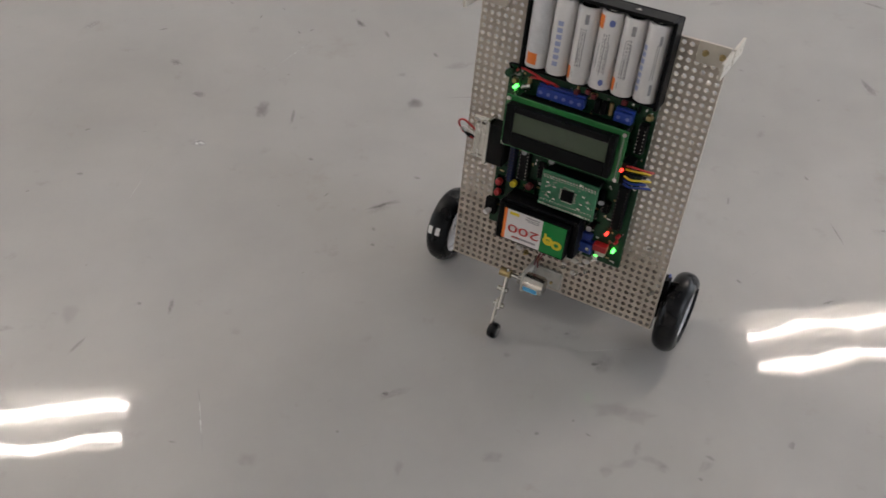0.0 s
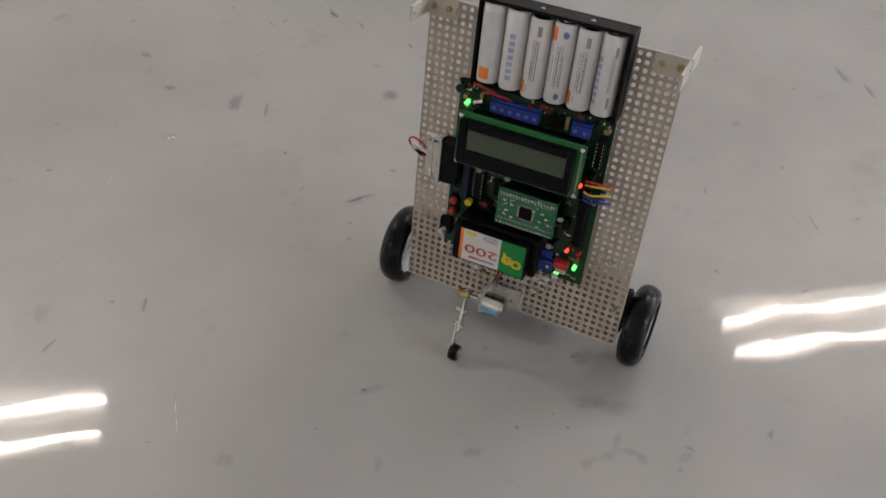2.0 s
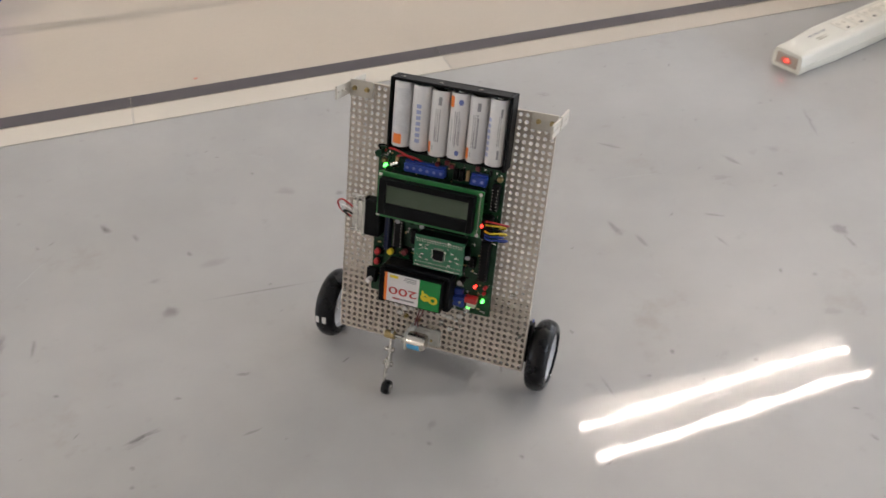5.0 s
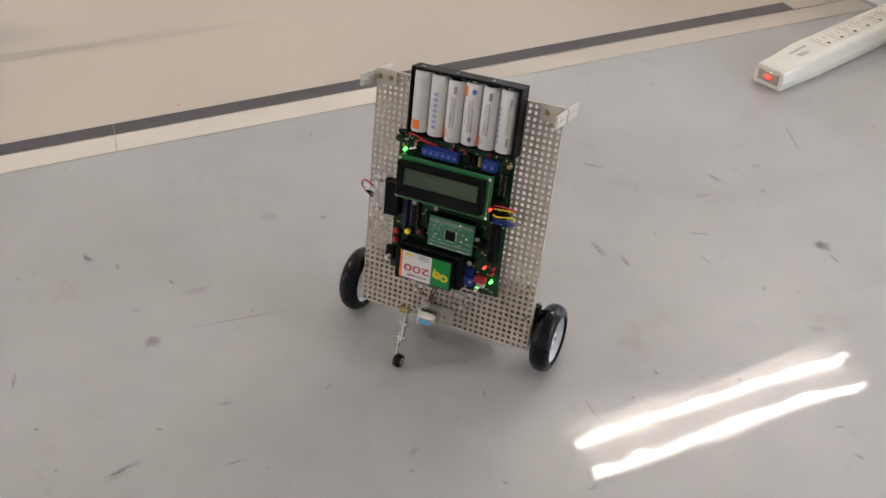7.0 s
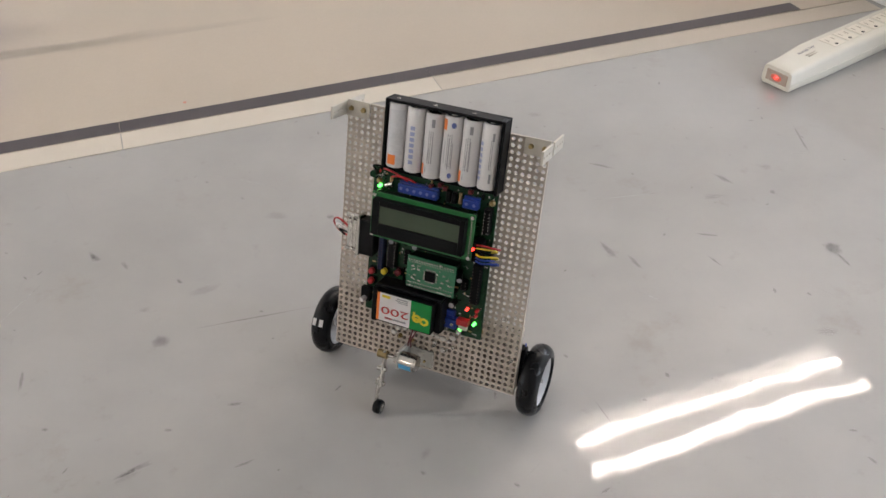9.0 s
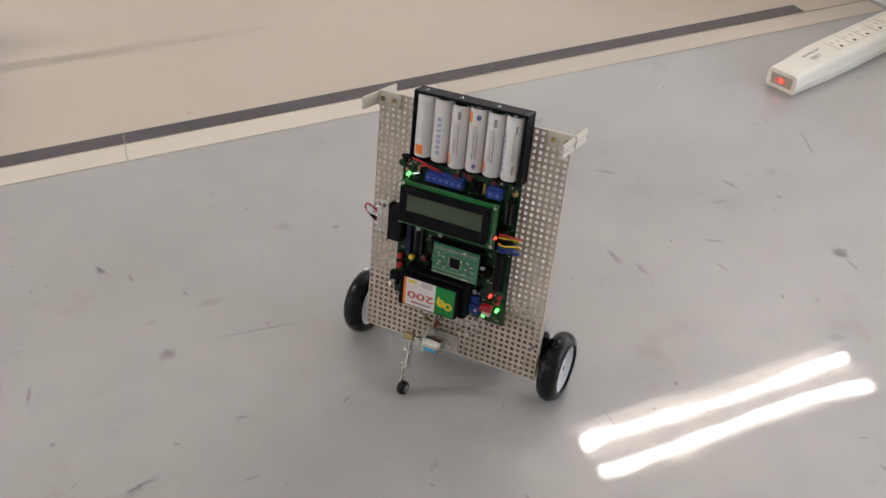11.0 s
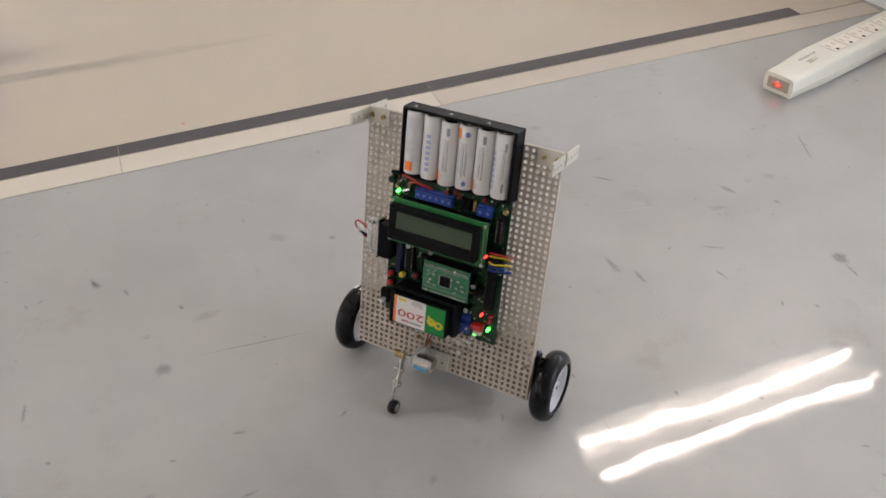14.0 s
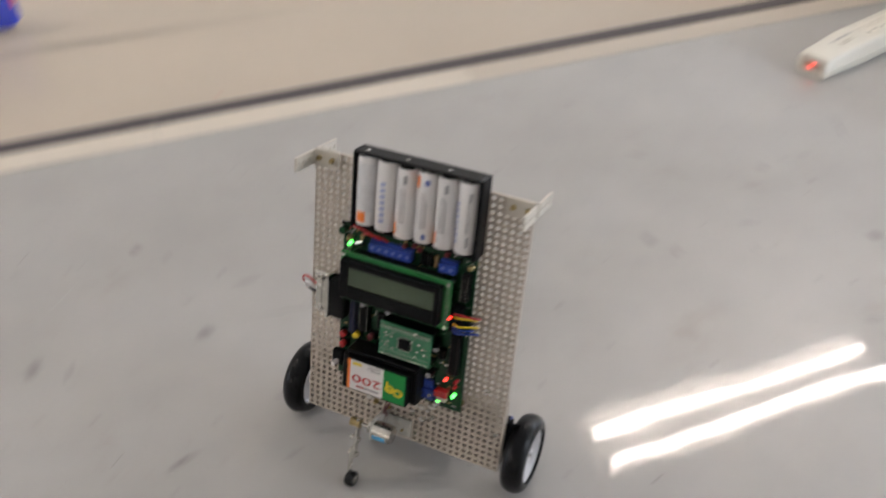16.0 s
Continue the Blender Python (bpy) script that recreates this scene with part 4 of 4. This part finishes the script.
    bx(bm, i0 - 0.3, i1 + 0.3, -26.8, -22, j0 - 0.3, j1 + 0.3)
    part("screen", bm, M_LCD, lcd, "blank grey-green screen")
    bm = bmesh.new()
    for k in range(16):
        z = 118 + k * 1.9
        rod(bm, (37.6, -21.2, z), (37.6, -21.5, z), 0.6, 6)
    for x in (-41.5, 37.8):
        for z in (116.2, 148.2):
            rod(bm, (x, -21.2, z), (x, -22.4, z), 1.5, 10)
    tagged(part("solder_pads", bm, M_SILVER, lcd), kind="stuff")
    for x in (-41.5, 37.8):
        for z in (116.2, 148.2):
            bm = bmesh.new()
            rod(bm, (x, -8, z), (x, -19.6, z), 1.5, 8)
            part("spacer", bm, M_SILVER, lcd)
    bm = bmesh.new()
    bx(bm, -38, 30, -19.4, -8.1, 143, 148, bevel=0.3)
    part("header", bm, M_BLACK, lcd)
    # processor board on its sockets
    SHIFT[0] = 0.9
    bm = bmesh.new()
    bx(bm, -12.8, 26.8, -20.6, -19.2, 79.6, 105.8, bevel=0.15)
    cpu = part("processor_board", bm, M_PCB2, bot, "bright green processor board with a square chip")
    bm = bmesh.new()
    bx(bm, -12, 26, -19, -8.1, 102, 105.5, bevel=0.3)
    part("pin_socket", bm, M_BLACK, cpu, "black pin socket")
    bm = bmesh.new()
    bx(bm, -12, 26, -19, -8.1, 80, 83.5, bevel=0.3)
    part("pin_socket", bm, M_BLACK, cpu, "black pin socket")
    bm = bmesh.new()
    bx(bm, -10, 24, -12, -8.1, 108, 112.5, bevel=0.3)
    part("pin_socket", bm, M_BLACK, cpu, "black pin socket")
    bm = bmesh.new()
    bx(bm, 2.8, 11.2, -22.0, -20.6, 88.6, 96.6, bevel=0.2)
    part("chip", bm, M_BLACK, cpu, "square black chip")
    dots = random.Random(8)
    bm = bmesh.new()
    for k in range(18):
        x = -10.8 + k * 2.1
        for z in (103.6, 81.8):
            rod(bm, (x, -20.6, z), (x, -22.2, z), 0.72, 6)
    for k in range(10):
        q = 3.4 + k * 0.8
        for a in (87.7, 97.5):
            bx(bm, q - 0.2, q + 0.2, -20.95, -20.6, a - 0.7, a + 0.7)
        for a in (1.9, 12.1):
            bx(bm, a - 0.7, a + 0.7, -20.95, -20.6, q + 85.5 - 0.2, q + 85.5 + 0.2)
    for k in range(18):
        x = -10.8 + k * 2.1
        for z in (101.2, 84.2):
            bx(bm, x - 0.45, x + 0.45, -20.75, -20.6, z - 0.45, z + 0.45)
    for k in range(26):
        x, z = dots.uniform(-11, 25), dots.uniform(86, 99.5)
        if not 0.5 < x < 13.5:
            bx(bm, x - 0.3, x + 0.3, -20.85, -20.6, z - 0.5, z + 0.5)
    for x, z in ((-6, 91), (-3, 96), (-7.5, 88), (17, 90), (18, 96), (21, 93), (-2, 87), (16, 86), (-8, 98), (23, 89)):
        bx(bm, x - 1.1, x + 1.1, -21.3, -20.6, z - 0.6, z + 0.6)
    tagged(part("pin_row", bm, M_SILVER, cpu, "solder pins and pads"), kind="stuff")
    SHIFT[0] = -1.4
    # side socket and cable
    bm = bmesh.new()
    bx(bm, -53.5, -41, -20, -8.1, 95, 124, bevel=0.8)
    dsub = part("serial_port", bm, M_BLACK, bot, "black cable socket with a metal shell")
    bm = bmesh.new()
    bx(bm, -56, -53.5, -20, -7, 93, 126, bevel=0.4)
    bx(bm, -65, -56, -17.5, -9.0, 98, 121, bevel=1.2, segments=2)
    bx(bm, -61.5, -60, -18.5, -8.0, 96, 123, bevel=0.4)
    for z in (95.5, 123):
        rod(bm, (-67, -14, z), (-53.6, -14, z), 2.2, 6)
    part("metal_shell", bm, M_SILVER, dsub, "tinned metal shell")
    for pts, m in ((((-66, -12, 112), (-76, -12, 117), (-82, -8, 112), (-80, -4, 104), (-72, -3, 100)), M_REDP), (((-66, -13, 109), (-74, -14, 113), (-79, -9, 109), (-77, -4, 102)), M_WHITE),
                   (((-66, -11, 106), (-73, -12, 108), (-77, -7, 105), (-74, -3, 100)), M_BLACK)):
        bm = bmesh.new()
        wire(bm, pts, 0.75)
        part("wire", bm, m, dsub)
    # push buttons
    for x, z, m in ((-43.8, 79.8, M_REDP), (-43.8, 71.3, M_REDP), (-33, 82.3, M_YELLOW), (-21.3, 84.5, M_DARKRED)):
        bm = bmesh.new()
        bx(bm, x - 3, x + 3, -11, -8.1, z - 3, z + 3, bevel=0.3, mi=1)
        rod(bm, (x, -11, z), (x, -14, z), 2.5, 14)
        dome(bm, P(x, -14, z), 0.0025, stretch=(1, 0.35, 1))
        part("push_button", bm, [m, M_BLACK], bot, "small round push button")
    bm = bmesh.new()
    bx(bm, -52, -44, -13, -8, 52, 64, bevel=0.5, mi=1)
    rod(bm, (-48, -12, 55), (-49.5, -16.5, 54), 2.0, 12)
    part("power_switch", bm, [M_WHITE, M_BLACK], bot, "black switch with a white knob")
    # chips and headers
    for x0, x1, z0, z1, y in ((-38.5, -34.5, 84, 112, -15), (-31.5, -24.5, 87, 112, -13), (43.2, 48.5, 134, 154, -14), (39.5, 46.5, 75, 108, -13), (31, 36, 84, 92, -12), (-18, -13, 92, 104, -11)):
        bm = bmesh.new()
        bx(bm, x0, x1, y, -8.1, z0, z1, bevel=0.3, mi=1 if x0 == -38.5 else 0)
        chip = part("socketed_chip", bm, [M_BLACK, M_NAVY], bot, "black socket strip")
        bm = bmesh.new()
        n = int((z1 - z0) // 2.54)
        for k in range(n):
            z = z0 + 1.5 + k * 2.54
            for x in (x0 + 0.7, x1 - 0.7):
                bx(bm, x - 0.35, x + 0.35, y - 0.4, y + 0.2, z - 0.35, z + 0.35)
        tagged(part("pin_row", bm, M_SILVER if x0 in (-31.5, 43.2) else M_SLOT, chip, "row of contact pins"), kind="stuff")
    for x, z, r, l, tilt in ((-27, 111, 2.3, 9, 0), (-7.2, 111, 2.3, 9, 0), (28.4, 97, 2.4, 9, 3), (-47.5, 160.8, 2.8, 6, 0), (27, 71, 2.4, 8, 0)):
        bm = bmesh.new()
        rod(bm, (x, -8.1, z), (x + tilt, -8.1 - l, z - tilt), r, 14)
        rod(bm, (x + tilt, -8.1 - l, z - tilt), (x + tilt * 1.03, -8.4 - l, z - tilt * 1.03), r * 0.85, 14, mi=1)
        part("capacitor", bm, [M_PCB if x == -47.5 else M_BLACK, M_PCB if x == -47.5 else M_GREYINK], bot, "small can capacitor")
    # side connector with looped wires
    bm = bmesh.new()
    bx(bm, 39, 46, -19, -8.1, 113, 129, bevel=0.4)
    plug = part("cable_plug", bm, M_BLACK, bot, "black plug with looped coloured wires")
    for k, m in enumerate((M_REDP, M_YELLOW, M_BLACK, M_YELLOW, M_BLUE, M_BLUE)):
        z = 127.5 - 2.5 * k
        bm = bmesh.new()
        out = 58.0 - 1.1 * ((k * 2) % 5)
        wire(bm, [(43, -20, z), (48, -21.5 + 0.8 * (k % 3), z + 1.2 - 0.5 * k), (out, -18 + (k % 2) * 2, z - 0.5), (out + 0.8, -12, z - 3), (out - 4, -8, z - 6), (47, -6, z - 8)], 0.72)
        part("wire", bm, m, plug)
    bm = bmesh.new()
    rod(bm, (40.3, -19, 123.5), (40.3, -21.0, 123.5), 1.0, 10)
    dome(bm, P(40.3, -21.0, 123.5), 0.0010)
    part("indicator_led", bm, M_G_RED, bot, "lit red indicator")
    # battery leads at the top of the board
    for pts, m in ((((-44, -9, 162), (-40, -13, 166.5), (-30, -14, 165.5), (-22, -11, 161), (-20, -9, 158)), M_REDP), (((-46, -9, 161), (-48, -13, 167), (-42, -14, 168.5), (-36, -11, 166.5)), M_BLACK),
                   (((-34, -9, 160), (-27, -13, 163), (-18, -12, 162), (-14, -9, 159)), M_REDP)):
        bm = bmesh.new()
        wire(bm, pts, 0.8)
        part("wire", bm, m, pcb)
    for pts in (((-3, -9, 48), (-4, -13, 38), (-7, -12, 27), (-9, -8, 20)), ((-1, -9, 48), (-1, -12, 39), (-5, -13, 28), (-6, -9, 20))):
        bm = bmesh.new()
        wire(bm, pts, 0.7)
        part("wire", bm, M_DARKRED, pcb)


def nine_volt(bot):
    bm = bmesh.new()
    bx(bm, -33.5, 21.5, -11, -8.1, 46, 77, bevel=0.4)
    bx(bm, -33.5, 21.5, -24.5, -11.05, 74.3, 77, bevel=0.6)
    bx(bm, -36, -31, -25, -8.1, 44, 73.5, bevel=0.6)
    bx(bm, 17.5, 22, -23, -8.1, 47, 75, bevel=0.6)
    bx(bm, -33.5, 21.5, -18, -11.05, 45.2, 47, bevel=0.4)
    clip = part("battery_clip", bm, M_BLACK, bot, "black clip round the block battery")
    bm = bmesh.new()
    bx(bm, -30.6, 17.2, -29, -11.2, 47.6, 73.6, bevel=0.9, segments=2)
    bat = part("block_battery", bm, M_BLACK, bot, "block battery with white, green and red print")
    bm = bmesh.new()
    for a, b, z0, z1, mi in ((-29.6, -27.4, 48.6, 72.6, 1), (-27.4, -0.9, 48.6, 72.6, 0), (-0.9, 16.2, 48.6, 72.6, 2)):
        bx(bm, a, b, -29.15, -29.0, z0, z1, mi=mi)
    for a, b, z0, z1, mi in ((-25.5, -18.5, 69.0, 71.3, 3), (-13, -3.5, 70.4, 71.2, 4), (-14, -3.5, 68.9, 69.5, 4), (-12, -3.5, 67.6, 68.1, 4), (-21, -4, 51.2, 52.6, 4), (-22, -16, 51.2, 52.6, 5)):
        bx(bm, a, b, -29.3, -29.1, z0, z1, mi=mi)
    # a plain yellow mark of two rings in place of the maker's sign
    for x, z in ((4.6, 58.8), (11.0, 57.6)):
        ring = []
        for k in range(20):
            t = 2 * math.pi * k / 20
            ring.append([bm.verts.new(P(x + r * 1.15 * math.cos(t), -29.35, z + r * math.sin(t))) for r in (1.5, 3.4)])
        for k in range(20):
            p, q = ring[k], ring[(k + 1) % 20]
            bm.faces.new((p[0], p[1], q[1], q[0])).material_index = 3
    bx(bm, 2.4, 8.2, -29.35, -29.1, 57.6, 59.2, mi=3)
    bx(bm, 1.4, 3.2, -29.34, -29.1, 58.6, 64, mi=3)
    part("print_field", bm, [M_WHITE, M_ORANGE, M_GREENP, M_YELLOW, M_GREYINK, M_REDINK], bat, "white and green printed wrapper")
    m = Matrix.Translation(P(-13.8, -29.35, 58.6)) @ Matrix.Rotation(math.pi / 2, 4, "X") @ Matrix.Rotation(math.pi, 4, "Z") @ Matrix.Diagonal((1.9, 1, 1, 1))
    lettering("lettering", "200", 0.0086, m, M_REDINK, bat, 0.00012, "red number printed upside down", 0.0)


def tilt_sensor(bot):
    bm = bmesh.new()
    bx(bm, -13, -10.5, -24, -0.1, 6, 22, bevel=0.5)
    bx(bm, -10.5, 10, -2.0, -0.1, 2, 17, bevel=0.4)
    mount = part("sensor_mount", bm, M_CLEAR, bot, "milky plastic mounting angle")
    bm = bmesh.new()
    rod(bm, (-13, -20, 14), (-15.5, -20, 14), 4.5, 6)
    rod(bm, (-10.4, -20, 14), (2.5, -20, 14), 7.2, 26)
    rod(bm, (2.5, -20, 14), (4.2, -20, 14), 6.4, 26)
    rod(bm, (-15.5, -20, 14), (-27, -20, 14), 1.6, 10)
    pot = part("rotary_sensor", bm, M_SILVER, bot, "round metal angle sensor with a blue sticker")
    bm = bmesh.new()
    n, cols = 10, []
    for k in range(n + 1):
        a = radians(205 + 110 * k / n - 25)
        cols.append([bm.verts.new(P(x, -20 + 7.3 * math.cos(a), 14 + 7.3 * math.sin(a))) for x in (-9.5, 1.0)])
    for a, b in zip(cols, cols[1:]):
        bm.faces.new((a[0], b[0], b[1], a[1]))
    part("sticker", bm, M_SKYBLUE, pot, "blue sticker")


def wheel(bot, side):
    """The rim is the wheel; the tyre is its part. Outer side at +x * side."""
    bm = bmesh.new()
    s = side / 1000
    prof = [(-6.5, 22.5), (-6.5, 20.3), (3.0, 19.6), (6.5, 20.3), (6.5, 22.5)]
    lathe(bm, [(a * s, r / 1000) for a, r in prof], 40)
    lathe(bm, [(-2.0 * s, 0.0199), (2.6 * s, 0.0197), (3.2 * s, 0.0172), (0.4 * s, 0.0165), (-1 * s, 0.0172), (-2.0 * s, 0.0199)], 40)
    lathe(bm, [(-4 * s, 0.0001), (-4 * s, 0.0052), (5 * s, 0.0048), (5.4 * s, 0.0030), (3.6 * s, 0.0026), (3.6 * s, 0.0001)], 20)
    for k in range(10):
        a = 2 * math.pi * k / 10
        c, d = math.cos(a), math.sin(a)
        cyl(bm, (1.2 * s, 0.0045 * c, 0.0045 * d), (0.9 * s, 0.0172 * c, 0.0172 * d), 0.0013, 6, r2=0.0016)
    lathe(bm, [(-3 * s, 0.0048), (-3 * s, 0.0195)], 40)
    w = part("wheel", bm, M_RIM, bot, "white spoked wheel with a black tyre")
    bm = bmesh.new()
    prof = []
    for k in range(21):
        a = math.pi * (k / 20)
        prof.append((-8.7 * math.cos(a), 21.4 + 8.6 * math.sin(a) ** 0.8))
    prof = [(-6.4, 20.6)] + prof + [(6.4, 20.6)]
    lathe(bm, [(a / 1000, r / 1000) for a, r in prof], 56)
    part("tyre", bm, M_RUBBER, w, "smooth black rubber tyre")
    if side < 0:
        for along in (-3.6, 2.6):
            bm = bmesh.new()
            cols = []
            for k in range(5):
                a = radians(-62 + 12 * k / 4)
                cols.append([bm.verts.new(((along + da) / 1000, 0.03012 * math.sin(a) - (0.0006 if abs(along + da) > 3 else 0) * math.sin(a), 0.03012 * math.cos(a) - (0.0006 if abs(along + da) > 3 else 0) * math.cos(a))) for da in (-1.7, 1.7)])
            for a, b in zip(cols, cols[1:]):
                bm.faces.new((a[0], b[0], b[1], a[1]))
            part("marker_sticker", bm, M_WHITE, w, "small white sticker on the tyre")
    w.location = (-0.0950 if side < 0 else 0.0908, 0, 0)
    return w


ARM = 0.0470                                # pivot to caster hub
PIVOT = P(-24.5, -20, 14)


def feeler_arm(bot):
    """The sensor's feeler: its origin is the pivot, and it hangs along -z with a little wheel on the floor."""
    bm = bmesh.new()
    box(bm, -0.0012, 0.0012, -0.0026, 0.0026, -ARM * 0.62, 0.004, bevel=0.0004)
    box(bm, -0.0034, -0.0014, -0.0022, 0.0022, -ARM * 1.0, -ARM * 0.45, bevel=0.0004)
    arm = part("feeler_arm", bm, M_SILVER, bot, "thin metal feeler arm with a small caster")
    bm = bmesh.new()
    cyl(bm, (-0.006, 0, 0), (0.0022, 0, 0), 0.0034, 14)
    part("hub_bush", bm, M_BRASS, arm, "brass bush")
    for q in (0.28, 0.55):
        bm = bmesh.new()
        cyl(bm, (-0.005, 0, -ARM * q), (0.003, 0, -ARM * q), 0.0019, 10)
        part("rivet", bm, M_SILVER, arm)
    bm = bmesh.new()
    lathe(bm, [(-0.0042, 0.0002, 1), (-0.0042, 0.0034, 0), (-0.0040, 0.0054), (-0.0026, 0.0062), (0.0010, 0.0062), (0.0024, 0.0054), (0.0026, 0.0034, 1), (0.0026, 0.0002)], 26)
    bmesh.ops.translate(bm, verts=bm.verts, vec=(0.001, 0, -ARM))
    part("caster", bm, [M_RUBBER, M_SILVER], arm, "small black caster wheel")
    arm.location = PIVOT
    return arm


BOT = robot()
WHEELS = [wheel(BOT, -1), wheel(BOT, 1)]
FEELER = feeler_arm(BOT)


# ---------------------------------------------------------------- what moves
def along(rows, t):
    """Smooth values between the rows."""
    k = max(0, min(len(rows) - 2, sum(r[0] <= t for r in rows) - 1))
    a, b = rows[k], rows[k + 1]
    q = max(0.0, min(1.0, (t - a[0]) / (b[0] - a[0])))
    q = q * q * (3 - 2 * q)
    return [a[i] + (b[i] - a[i]) * q for i in range(1, len(a))]


def motions():
    body, left, right, feeler = [], [], [], []
    roll = {-1: 0.0, 1: 0.0}
    last = None
    turns = []
    for k in range(321):
        t = k * 0.05
        x, y, heading, lean = along(ROLL, t)
        h = radians(heading)
        if last:
            ahead = (x - last[0]) * -math.sin(h) + (y - last[1]) * math.cos(h)
            for s in (-1, 1):
                roll[s] -= (ahead + s * 0.0935 * (h - last[2])) / WHEEL_R
        last = (x, y, h)
        turns.append((t, roll[-1], roll[1], lean))
    phase = [q for q in turns if abs(q[0] - 9.0) < 0.01][0]
    for t, a, b, lean in turns:
        left.append((t, Matrix.Translation((-0.0950, 0, 0)) @ Matrix.Rotation(a - phase[1] - radians(lean), 4, "X")))
        right.append((t, Matrix.Translation((0.0908, 0, 0)) @ Matrix.Rotation(b - phase[2] - radians(lean), 4, "X")))
    for t, x, y, heading, lean in ROLL:
        body.append((t, pose(x, y, WHEEL_R, lean, 0, heading)))
    for k in range(65):
        t = k * 0.25
        lean = radians(along(ROLL, t)[3])
        height = WHEEL_R + math.sin(lean) * PIVOT.y + math.cos(lean) * PIVOT.z
        swing = -math.acos(max(-1.0, min(1.0, (height - 0.0063) / ARM)))
        feeler.append((t, Matrix.Translation(PIVOT) @ Matrix.Rotation(swing - lean, 4, "X")))
    walk(BOT, body)
    walk(WHEELS[0], left)
    walk(WHEELS[1], right)
    walk(FEELER, feeler)


motions()
